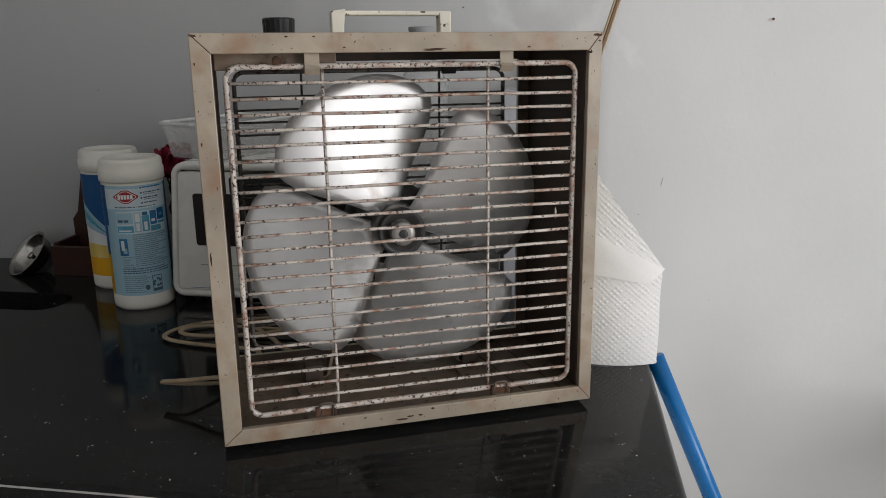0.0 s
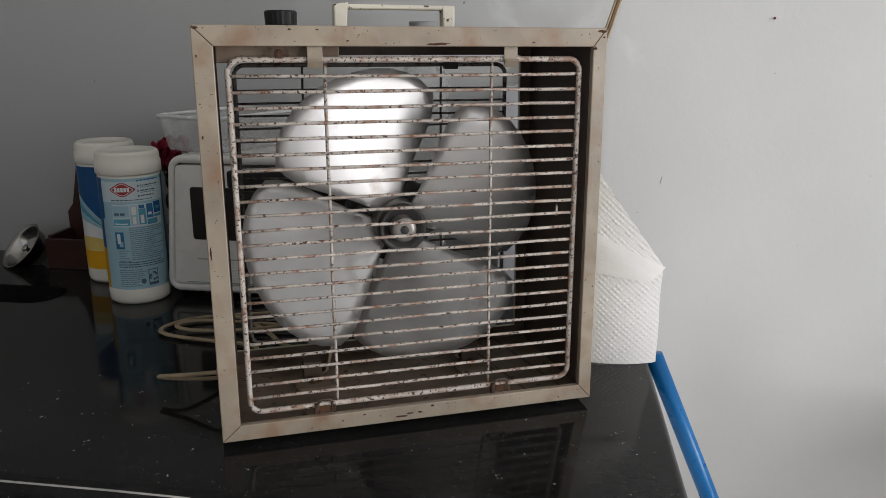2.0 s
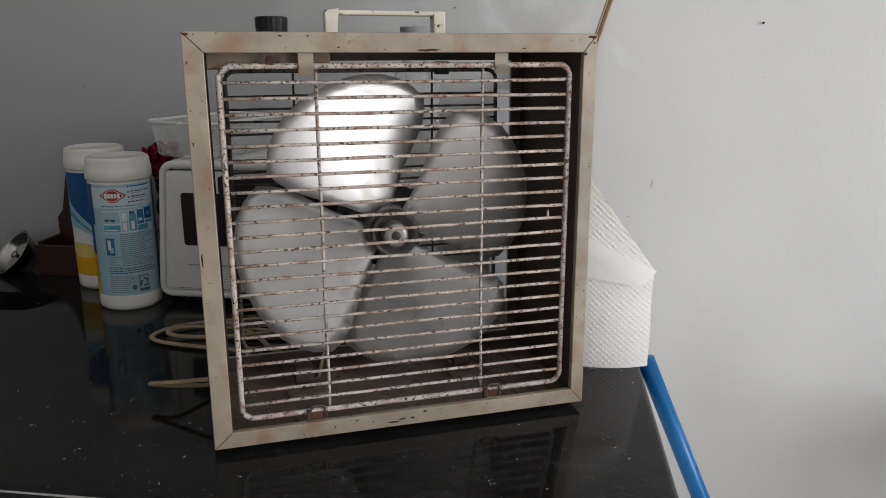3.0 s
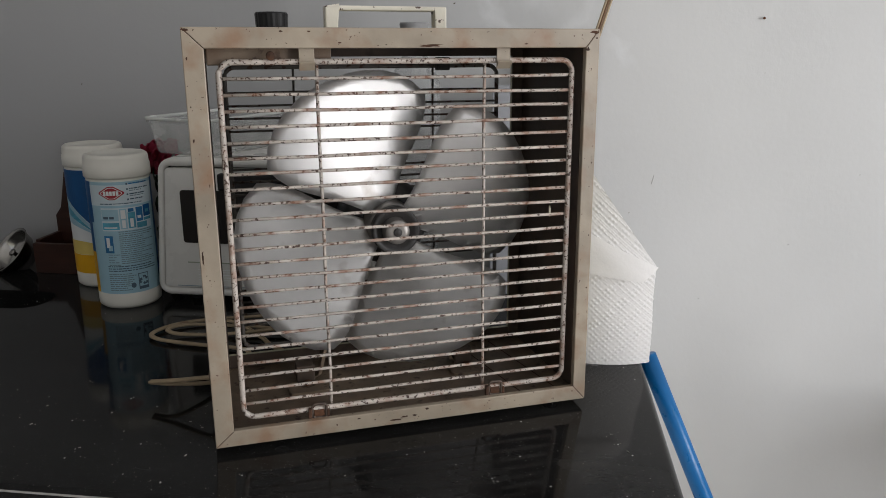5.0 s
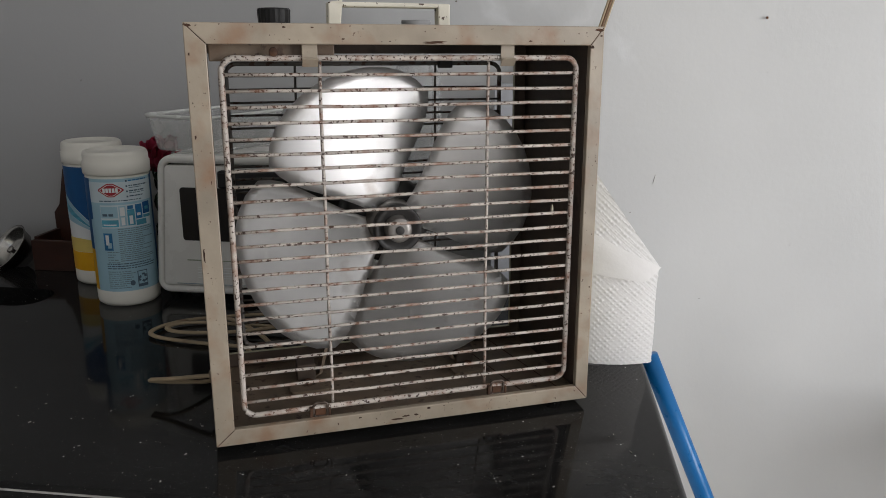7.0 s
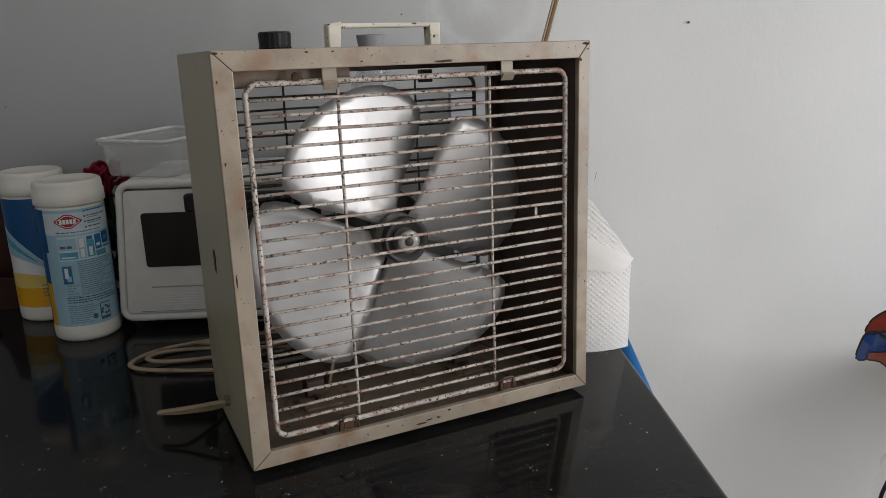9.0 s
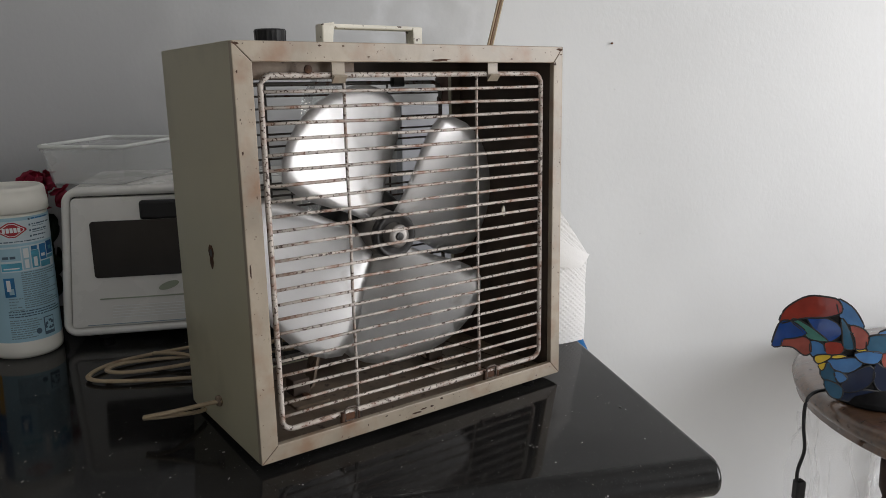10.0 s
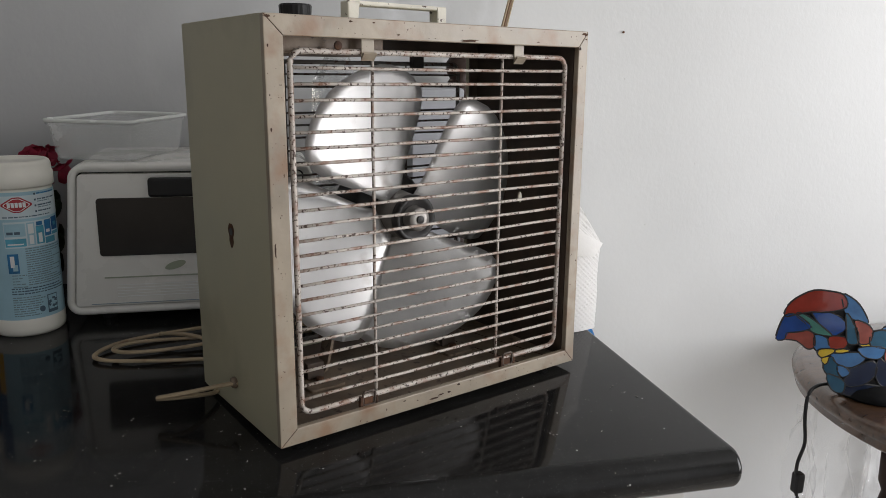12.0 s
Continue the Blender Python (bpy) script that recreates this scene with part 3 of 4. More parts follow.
# tabs that hold the grille at the top and sprung clips at the bottom
for x in (0.0915, 0.2545):
    t = part("tab", box(x - 0.006, x + 0.006, 0.0025, 0.0036, FH - 0.031, FH - 0.014, 0.0004), CREAM, fan, "cream metal tab with rust")
    part("tab_lip", prism([(-0.0005, FH - 0.0255), (0.0036, FH - 0.0310), (0.0036, FH - 0.0322), (-0.0018, FH - 0.0268)], "x", x - 0.006, x + 0.006), CREAM, t)
for x in (0.088, 0.2505):
    c = part("clip", tube([(px, 0.0025, pz) for px, pz in rounded(x - 0.0062, x + 0.0062, 0.0135, 0.0262, 0.003, 3)], 0.0011, 6, True), INNERDK, fan, "dark sprung wire clip")
    part("clip_plate", box(x - 0.0045, x + 0.0045, 0.003, 0.0042, 0.0125, 0.0205, 0.0003), RUST, c)
    part("clip_spring", box(x - 0.0095, x - 0.0066, 0.001, 0.0055, 0.0125, 0.0225, 0.0006), CHIP, c)
    part("clip_spring", box(x + 0.0066, x + 0.0088, 0.001, 0.0055, 0.0125, 0.0205, 0.0006), CHIP, c)
part("rear_tab", box(0.238, 0.252, 0.150, 0.158, 0.305, 0.318, 0.001), HUBDARK, fan)
part("screw", lathe([(0.0008, 0.0), (0.0032, 0.0006), (0.0036, 0.002)], 12, "y"), CHIP, fan).location = (0.064, 0.0, FH - 0.021)

# motor on two bent straps
motor = part("motor", lathe([(0.012, 0.088), (0.036, 0.090), (0.042, 0.097), (0.042, 0.132), (0.034, 0.142), (0.010, 0.145)], 28, "y"), HUBDARK, fan, "dark grimy motor", True)
motor.location = (FW / 2, 0, 0.165)
for sx in (-1, 1):
    x = FW / 2 + sx * 0.082
    strap = [(x, 0.0030), (x - sx * 0.012, 0.010), (FW / 2 + sx * 0.050, 0.09), (FW / 2 + sx * 0.036, 0.140), (FW / 2 + sx * 0.033, 0.140), (FW / 2 + sx * 0.047, 0.09), (x - sx * 0.015, 0.0100), (x - sx * 0.002, 0.0030)]
    part("motor_strap", prism(strap, "y", 0.104, 0.122), INNER, fan)
    pad = part("mounting_pad", prism(rounded(x - 0.019, x + 0.019, 0.076, 0.104, 0.004, 3), "z", 0.0026, 0.0052), INNER, fan, "stamped mounting pad")
    part("bolt", lathe([(0.0042, 0.0), (0.0042, 0.0030), (0.003, 0.0038)], 6), RUST, pad).location = (x, 0.094, 0.0053)
    part("block", box(x - 0.010, x + 0.008, 0.100, 0.118, 0.0053, 0.022, 0.001), INNERDK, pad)


def blade(phi, r0=0.0215, r1=0.144, span=47.0, pitch=24.0):
    """A broad pressed blade with a rounded tip, pitched about its own spoke."""
    bm = bmesh.new()
    rows = []
    for i in range(11):
        f = i / 10
        r = r0 + (r1 - r0) * f
        half = radians(span) * (0.74 + 0.34 * f - 0.22 * f ** 4)
        row = []
        for k in range(13):
            g = k / 12 * 2 - 1
            a = radians(phi) + half * g
            rr = r - (0.018 * abs(g) ** 3.2 * f)
            s = rr * math.sin(half * g)
            y = s * math.tan(radians(pitch) * (1.15 - 0.4 * f)) + 0.010 * (1 - g * g) * (0.5 + f * 0.3)
            row.append(bm.verts.new((rr * math.cos(a), 0.076 - y * 0.8, rr * math.sin(a))))
        rows.append(row)
    for ra, rb in zip(rows, rows[1:]):
        for k in range(12):
            bm.faces.new((ra[k], ra[k + 1], rb[k + 1], rb[k]))
    bmesh.ops.solidify(bm, geom=bm.faces[:], thickness=0.0009)
    return bm


rotor = part("rotor", lathe([(0.006, 0.0405), (0.0105, 0.0405), (0.0115, 0.0425), (0.0115, 0.0525), (0.018, 0.0545), (0.021, 0.057), (0.024, 0.084), (0.012, 0.086)], 32, "y"), HUBGREY, fan, "grey metal hub with broad blades at rest", True)
rotor.location = (FW / 2, 0, 0.165)
part("hub_ring", lathe([(0.0125, 0.0512), (0.0170, 0.0490), (0.0205, 0.0460), (0.0222, 0.0475), (0.0222, 0.0560), (0.0190, 0.0570), (0.0125, 0.0530), (0.0125, 0.0512)], 32, "y", caps=False), HUBDARK, rotor, "dark rubber ring", True)
part("shaft_end", lathe([(0.001, 0.0385), (0.0038, 0.039), (0.0040, 0.0404)], 16, "y"), HUBDARK, rotor)
for q in range(4):
    part("blade", blade(111 + 90 * q), BLADE, rotor, "pale polished metal blade" if q == 0 else "", True)

# flaked paint showing rust along the frame's edges
rc = random.Random(11)
for k in range(56):
    side = k % 4
    run = rc.random()
    off = rc.choice((0.0010, 0.0012, 0.0018, 0.0132, 0.0125, 0.0118, 0.0075)) + rc.uniform(-0.0006, 0.0006)
    px, pz = ((run * FW, FH - off), (off, run * FH), (run * FW, off * 0.9), (FW - off * 0.8, run * FH))[side]
    px, pz = min(max(px, 0.003), FW - 0.003), min(max(pz, 0.003), FH - 0.003)
    size = 0.00022 + 0.0011 * rc.random() ** 5
    lx, lz = (1.9, 0.8) if side in (0, 2) else (0.8, 1.9)
    pts = [(px + size * lx * math.cos(a) * rc.uniform(0.5, 1.2), pz + size * lz * math.sin(a) * rc.uniform(0.5, 1.2)) for a in [2 * math.pi * q / 8 for q in range(8)]]
    part("paint_chip", prism(pts, "y", -0.00418, -0.0039), CHIP, fan)
for k, (px, pz, sx, sz) in enumerate(((0.0035, FH - 0.0022, 0.0035, 0.0011), (FW - 0.005, FH - 0.003, 0.0045, 0.0013), (FW - 0.011, FH - 0.017, 0.0028, 0.0012), (0.0025, 0.165, 0.0009, 0.006), (0.155, 0.0045, 0.006, 0.0010), (0.162, 0.0065, 0.004, 0.0008), (0.19, FH - 0.0135, 0.011, 0.0012))):
    pts = [(px + sx * math.cos(a) * rc.uniform(0.5, 1.15), pz + sz * math.sin(a) * rc.uniform(0.5, 1.15)) for a in [2 * math.pi * q / 14 for q in range(14)]]
    part("paint_chip", prism(pts, "y", -0.00416, -0.0039), CHIP, fan)

# handle, knob, feet
hb = bmesh.new()
for b in ((0.1175, 0.1285, 0.078, 0.092, FH, FH + 0.0215), (0.2165, 0.2275, 0.078, 0.092, FH, FH + 0.0215), (0.1285, 0.2165, 0.078, 0.092, FH + 0.0175, FH + 0.0215)):
    o = box(*b)
    me = bpy.data.meshes.new("tmp")
    o.to_mesh(me)
    o.free()
    hb.from_mesh(me)
bmesh.ops.remove_doubles(hb, verts=hb.verts, dist=0.0001)
bmesh.ops.bevel(hb, geom=[e for e in hb.edges if len(e.link_faces) == 2 and e.calc_face_angle(0) > 1.2], offset=0.0016, segments=3, affect="EDGES", profile=0.5)
part("handle", hb, HANDLE, fan, "white enamelled strap handle")
kn = bmesh.new()
lathe([(0.004, 0.0), (0.0135, 0.0), (0.0142, 0.0015), (0.0136, 0.0030), (0.0142, 0.0134), (0.0132, 0.0148), (0.003, 0.0150)], 40, bm=kn)
for v in kn.verts:
    k = round(math.atan2(v.co.y, v.co.x) / (2 * math.pi) * 40)
    if k % 2 and math.hypot(v.co.x, v.co.y) > 0.013:
        v.co.x *= 0.975
        v.co.y *= 0.975
part("speed_knob", kn, BLACK, fan, "ribbed black speed knob").location = (0.0725, 0.090, FH + 0.001)
for x in (0.026, FW - 0.026):
    part("foot", lathe([(0.0065, -0.0068), (0.0075, -0.005), (0.007, 0.0)], 14), HUBDARK, fan).location = (x, 0.016, 0)
    part("foot", lathe([(0.0065, -0.0038), (0.007, 0.0)], 14), HUBDARK, fan).location = (x, FD - 0.02, 0)
part("rust_stain", prism([(0.078 + 0.0055 * math.cos(a) * (1 + 0.25 * math.sin(5 * a)), 0.165 + 0.0105 * math.sin(a) * (1 + 0.2 * math.sin(3 * a))) for a in [2 * math.pi * k / 24 for k in range(24)]], "x", -0.0003, 0.0002), RUST, fan, "rust round the side hole")
part("hole_shadow_cup", lathe([(0.0034, 0.0), (0.0034, 0.002)], 14, "z"), HUBDARK, fan).matrix_basis = pose(-0.0004, 0.078, 0.167, 0, 90, 0)
g = part("grommet", lathe([(0.003, 0.0), (0.0050, 0.0004), (0.0054, 0.002), (0.0046, 0.0042), (0.0030, 0.0048)], 16), INNER, fan, "rusty brown cord grommet", True)
g.matrix_basis = pose(0.0002, 0.086, 0.028, 0, -90, 0)


def twin_cord(path, r=0.0016):
    bm = bmesh.new()
    pts = [Vector(p) for p in path]
    for sgn in (-1, 1):
        line = []
        for i, p in enumerate(pts):
            d = (pts[min(i + 1, len(pts) - 1)] - pts[max(i - 1, 0)]).normalized()
            side = d.cross(Vector((0, 0, 1)))
            side = side.normalized() if side.length > 0.05 else Vector((1, 0, 0))
            line.append(p + side * sgn * r * 0.85)
        tube(line, r, 7, bm=bm)
    return bm


cord = thing("power_cord", pose(0, 0, 0), "aged beige twin flex coiled on the counter behind the fan", "cord")
part("lead", twin_cord(smooth_path([(-0.035, 0.079, 0.934), (-0.052, 0.081, 0.931), (-0.078, 0.086, 0.925), (-0.106, 0.090, 0.920)])), CORD, cord, "", True)
part("lead", twin_cord(smooth_path([(-0.106, 0.092, 0.9185), (-0.082, 0.093, 0.918), (-0.058, 0.118, 0.909), (-0.052, 0.150, 0.905), (-0.050, 0.19, 0.904)])), CORD, cord, "", True)
part("coil", twin_cord(smooth_path([(-0.05, 0.19, 0.904), (-0.06, 0.215, 0.904), (-0.12, 0.222, 0.904), (-0.172, 0.232, 0.904), (-0.187, 0.252, 0.904), (-0.165, 0.283, 0.905), (-0.11, 0.305, 0.906), (-0.03, 0.318, 0.908), (0.03, 0.31, 0.905),
                                    (0.05, 0.29, 0.904), (0.0, 0.275, 0.906), (-0.09, 0.272, 0.909), (-0.15, 0.266, 0.910), (-0.168, 0.25, 0.909), (-0.145, 0.238, 0.909), (-0.09, 0.246, 0.909), (-0.03, 0.268, 0.911), (0.02, 0.30, 0.911)])), CORD, cord, "", True)
part("coil", twin_cord(smooth_path([(-0.125, 0.288, 0.911), (-0.09, 0.27, 0.913), (-0.055, 0.25, 0.906), (-0.03, 0.225, 0.904), (0.0, 0.21, 0.904)])), CORD, cord, "", True)

# crumbs and lint lying on the granite
spots = [(-0.2, 0.067), (-0.186, 0.12), (-0.131, 0.061), (-0.05, 0.054), (-0.038, 0.048), (-0.188, 0.031), (-0.124, -0.002), (-0.101, 0.029), (-0.028, -0.003), (-0.282, 0.232), (-0.251, 0.095), (-0.03, -0.044), (0.113, -0.017), (0.171, 0.027), (0.232, -0.01), (0.343, 0.049), (0.331, 0.077), (0.277, -0.012)]
rnd = random.Random(21)
bm = bmesh.new()
for cx, cy in spots:
    for k in range(rnd.choice((1, 1, 2))):
        x, y = cx + rnd.uniform(-0.006, 0.006) * k, cy + rnd.uniform(-0.006, 0.006) * k
        a, long, wide = rnd.uniform(0, math.pi), rnd.uniform(0.0003, 0.0014), rnd.uniform(0.00015, 0.0003)
        pts = [(x + long * math.cos(a + q) * c - wide * math.sin(a) * d, y + long * math.sin(a + q) * c + wide * math.cos(a) * d) for c, d, q in ((1, 0.1, 0), (0.3, 1, 0.1), (-0.8, 0.6, 0.2), (-1, -0.3, 0.1), (0.2, -1, 0))]
        prism(pts, "z", 0.9001, 0.9006 + 0.0004 * rnd.random(), bm)
tagged(link("crumbs", bm, CRUMB), "pale crumbs and lint scattered on the black granite", "crumbs", kind="stuff")

# ---- wipes canisters ----


def patch(a0, a1, z0, z1, r, n=18, rows=1):
    """A printed sheet bent round a canister; the heights may vary along it."""
    bm = bmesh.new()
    grid = []
    for k in range(n + 1):
        a = radians(a0 + (a1 - a0) * k / n)
        lo = z0(k / n) if callable(z0) else z0
        hi = z1(k / n) if callable(z1) else z1
        grid.append([bm.verts.new((rr * math.cos(a), rr * math.sin(a), lo + (hi - lo) * q)) for rr in (r, r + 0.0003) for q in (0, 1)])
    for a, b in zip(grid, grid[1:]):
        bm.faces.new((a[2], b[2], b[3], a[3]))
        bm.faces.new((a[0], a[1], b[1], b[0]))
        bm.faces.new((a[1], a[3], b[3], b[1]))
        bm.faces.new((a[0], b[0], b[2], a[2]))
    return bm


CR, CH = 0.0393, 0.2000


def canister(m, label):
    c = thing("wipes_canister", m, label, "canister", "wipes canisters on the counter")
    part("tub", lathe([(CR - 0.004, 0.0), (CR - 0.0006, 0.003), (CR, 0.008), (CR, 0.020), (CR - 0.0008, 0.022), (CR - 0.0008, CH - 0.0312), (CR - 0.001, CH - 0.0292)], 48), WHITEPL, c, "", True)
    part("lid", lathe([(CR + 0.0004, CH - 0.0290), (CR + 0.0014, CH - 0.0275), (CR + 0.0012, CH - 0.0140), (CR + 0.0002, CH - 0.0132), (CR - 0.0002, CH - 0.0048), (CR - 0.0014, CH - 0.0016), (CR - 0.0036, CH), (CR - 0.0062, CH - 0.0002), (CR - 0.0075, CH - 0.0016), (0.001, CH - 0.0016)], 48), WHITEPL, c, "white snap lid", True)
    return c


def bars(c, a0, a1, z_top, rows, pitch, height, material, r, seed):
    """Lines of small print that cannot be read, each broken into word-long dashes."""
    rnd = random.Random(seed)
    for k in range(rows):
        z = z_top - k * pitch
        end = a1 - rnd.random() ** 2 * 0.45 * (a1 - a0)
        bm, a = bmesh.new(), a0
        while a < end:
            b = min(end, a + rnd.uniform(2.5, 9.0))
            o = patch(a, b, z - height * rnd.uniform(0.75, 1.0), z, r, 2)
            me = bpy.data.meshes.new("tmp")
            o.to_mesh(me)
            o.free()
            bm.from_mesh(me)
            bpy.data.meshes.remove(me)
            a = b + rnd.uniform(0.8, 1.6)
        part("print_line", bm, material, c)


c1 = canister(pose(-0.2805, 0.371, 0.9), "white wipes canister with a pale blue printed back label")
part("label", patch(-125, 10, 0.021, CH - 0.0325, CR - 0.0004, 30), LABELBLUE, c1, "pale blue back label")
part("label_field", patch(-120, 8, 0.1375, CH - 0.0365, CR - 0.00005, 30), LABELPALE, c1, "whiter upper field of the label")
part("label", patch(10, 235, 0.021, CH - 0.0325, CR - 0.0004, 40), DEEPBLUE, c1, "deep blue front label")
part("stripe", patch(-140, -124, 0.021, 0.075, CR, 6), YELLOW, c1)
part("stripe", patch(-140, -118, 0.115, CH - 0.0325, CR, 6), DEEPBLUE, c1)
R1 = CR + 0.0001
for mark, mt, grow in (("logo", REDLOGO, 1.0), ("logo_line", PALE, 0.84), ("logo_field", REDLOGO, 0.76)):
    half = [0.0086 * grow, 22.5 * grow]
    part(mark, patch(-74.5 - half[1], -74.5 + half[1], lambda f: 0.1535 - half[0] * min(1.0, 0.12 + 1.15 * (1 - abs(2 * f - 1))), lambda f: 0.1535 + half[0] * min(1.0, 0.12 + 1.15 * (1 - abs(2 * f - 1))), R1 + 0.0003 * (1 - grow) * 10, 20), mt, c1, "dark red lozenge mark" if mark == "logo" else "")
for k in range(5):
    part("logo_bar", patch(-87.5 + 5.4 * k, -83.3 + 5.4 * k, 0.1508, 0.1562, R1 + 0.0012, 3), PALE, c1)
for k in range(4):
    z = 0.1655 - 0.0066 * k
    part("check_mark", patch(-48, -45, z - 0.0022, z, R1, 2), INK, c1)
bars(c1, -43, -4, 0.1655, 1, 0.0066, 0.0018, MIDBLUE, R1, 3)
bars(c1, -43, -2, 0.1589, 3, 0.0066, 0.0016, INK, R1, 4)
bars(c1, -43, -10, 0.1562, 2, 0.0066, 0.0012, GREYINK, R1, 6)
bars(c1, -97, -5, 0.1405, 1, 0.0030, 0.0013, INK, R1, 5)
part("picture_block", patch(-97, -2, 0.1050, 0.1345, R1, 24), LABELPALE, c1)
for a0, a1, za, zb, mt in ((-96, -66, 0.1180, 0.1325, LABELBLUE), (-96, -66, 0.1065, 0.1155, AQUA), (-64, -52, 0.1070, 0.1330, LABELBLUE), (-50, -37, 0.1075, 0.1280, AQUA), (-49, -39, 0.1285, 0.1330, MIDBLUE), (-35, -22, 0.1150, 0.1335, MIDBLUE), (-35, -14, 0.1065, 0.1135, AQUA),
                           (-20, -3, 0.1200, 0.1350, DEEPBLUE), (-20, -3, 0.1150, 0.1185, AQUA), (-96, -80, 0.076, 0.0985, MIDBLUE)):
    part("picture_block", patch(a0, a1, za, zb, R1 + 0.0003, 8), mt, c1)
for a0, a1, za, zb, mt in ((-62, -54, 0.1205, 0.1315, PALE), (-61, -55, 0.1085, 0.1185, PALE), (-47, -41, 0.1090, 0.1200, PALE), (-93, -84, 0.1205, 0.1235, INK), (-82, -74, 0.1205, 0.1235, INK), (-93, -70, 0.1085, 0.1100, PALE), (-33, -26, 0.1190, 0.1225, PALE), (-16, -8, 0.1250, 0.1290, AQUA),
                           (-92, -86, 0.083, 0.096, PALE), (-89, -82, 0.079, 0.086, LABELBLUE)):
    part("picture_block", patch(a0, a1, za, zb, R1 + 0.0007, 6), mt, c1)
bars(c1, -69, -2, 0.104, 17, 0.0026, 0.0012, GREYINK, R1, 7)
bars(c1, -92, -70, 0.074, 5, 0.0034, 0.0012, GREYINK, R1, 8)
bars(c1, -95, -4, 0.0585, 3, 0.0030, 0.0014, INK, R1, 9)
bars(c1, -95, -46, 0.048, 9, 0.0027, 0.0012, GREYINK, R1, 10)
part("picture_block", patch(-43, -24, 0.0250, 0.0465, R1, 6), INK, c1)
part("picture_block", patch(-41.5, -25.5, 0.0290, 0.0455, R1 + 0.0003, 6), LABELBLUE, c1)


def arrow(a_mid, z_mid, turn):
    """One bent arrow of a recycling mark, wrapped on the canister."""
    bm = bmesh.new()
    pts = [(-0.0012, 0.0062), (0.0022, 0.0062), (0.0040, 0.0036), (0.0052, 0.0042), (0.0046, 0.0004), (0.0012, 0.0016), (0.0022, 0.0024), (0.0010, 0.0044), (-0.0004, 0.0030)]
    ct, st = math.cos(radians(turn)), math.sin(radians(turn))
    lo, hi = [], []
    for u, w in pts:
        x, z = u * ct - w * st, u * st + w * ct
        a = radians(a_mid) + x / CR
        for rr, lst in ((R1 + 0.0006, lo), (R1 + 0.0009, hi)):
            lst.append(bm.verts.new((rr * math.cos(a), rr * math.sin(a), z_mid + z)))
    bm.faces.new(hi)
    bm.faces.new(lo[::-1])
    for i in range(len(pts)):
        j = (i + 1) % len(pts)
        bm.faces.new((lo[i], lo[j], hi[j], hi[i]))
    return bm


for q in range(3):
    part("recycling_arrow", arrow(-33.5, 0.0365, 120 * q), INK, c1)
part("round_mark", patch(-57, -48, lambda f: 0.0315 - 0.0035 * math.sqrt(max(0, 1 - (2 * f - 1) ** 2)), lambda f: 0.0315 + 0.0035 * math.sqrt(max(0, 1 - (2 * f - 1) ** 2)), R1, 14), INK, c1)

c2 = canister(pose(-0.3615, 0.452, 0.9), "white wipes canister with a blue and yellow wave label")
part("label", patch(-150, 60, 0.021, CH - 0.0325, CR - 0.0005, 40), PALE, c2)


def sweep(high, fall):
    return lambda f: high - fall * min(f, 0.5) + 0.004 * math.sin(7 * f)


part("stripe", patch(-150, 60, sweep(0.134, 0.13), CH - 0.0325, CR - 0.0001, 40), DEEPBLUE, c2)
part("stripe", patch(-150, 60, sweep(0.124, 0.12), sweep(0.133, 0.13), CR - 0.0001, 40), LABELBLUE, c2)
part("stripe", patch(-150, 60, sweep(0.108, 0.08), sweep(0.1235, 0.12), CR - 0.0001, 40), AQUA, c2)
part("stripe", patch(-150, 60, sweep(0.094, 0.05), sweep(0.1075, 0.08), CR - 0.0001, 40), LABELBLUE, c2)
part("stripe", patch(-150, 60, 0.0485, sweep(0.066, 0.01), CR - 0.0001, 40), PALEYELLOW, c2)
part("stripe", patch(-150, 60, 0.021, 0.048, CR - 0.0001, 40), YELLOW, c2)
part("logo", patch(-62, -30, lambda f: 0.147 - 0.010 * (1 - abs(2 * f - 1)), lambda f: 0.147 + 0.010 * (1 - abs(2 * f - 1)), CR + 0.0003, 14), REDLOGO, c2)
bars(c2, -75, -50, 0.052, 4, 0.005, 0.0015, INK, CR + 0.0003, 12)

# ---- wooden box and sink strainer ----
wb = thing("wooden_box", pose(-0.487, 0.470, 0.9), "dark red-brown wooden box with a tall shaped back", "box")
part("front_board", box(0, 0.125, 0, 0.008, 0, 0.046, 0.001), WOOD, wb)
part("side_board", box(0, 0.007, 0.0085, 0.064, 0, 0.05, 0.001), WOOD, wb)
part("side_board", box(0.118, 0.125, 0.0085, 0.064, 0, 0.05, 0.001), WOOD, wb)
part("bottom_board", box(0.0075, 0.1175, 0.0085, 0.064, 0.001, 0.007), WOOD, wb)
part("back_board", prism([(0, 0), (0.125, 0), (0.125, 0.075), (0.115, 0.085), (0.112, 0.125), (0.098, 0.143), (0.0625, 0.150), (0.022, 0.143), (0.015, 0.110), (0.010, 0.088), (0, 0.075)], "y", 0.0645, 0.073), WOOD, wb)
sr = thing("sink_strainer", Matrix.Translation((-0.538, 0.484, 0.9295)) @ Vector((-0.42, -0.62, 0.66)).to_track_quat("Z", "Y").to_matrix().to_4x4() @ Matrix.Scale(0.94, 4), "round stainless steel sink strainer leaning at the wall", "strainer")
part("bowl", lathe([(0.041, 0.0), (0.042, 0.001), (0.040, 0.0015), (0.036, -0.004), (0.033, -0.016), (0.026, -0.021), (0.004, -0.022), (0.004, -0.0232), (0.027, -0.0225), (0.0345, -0.017), (0.038, -0.004), (0.041, 0.0)], 40, caps=False), STEEL, sr, "", True)
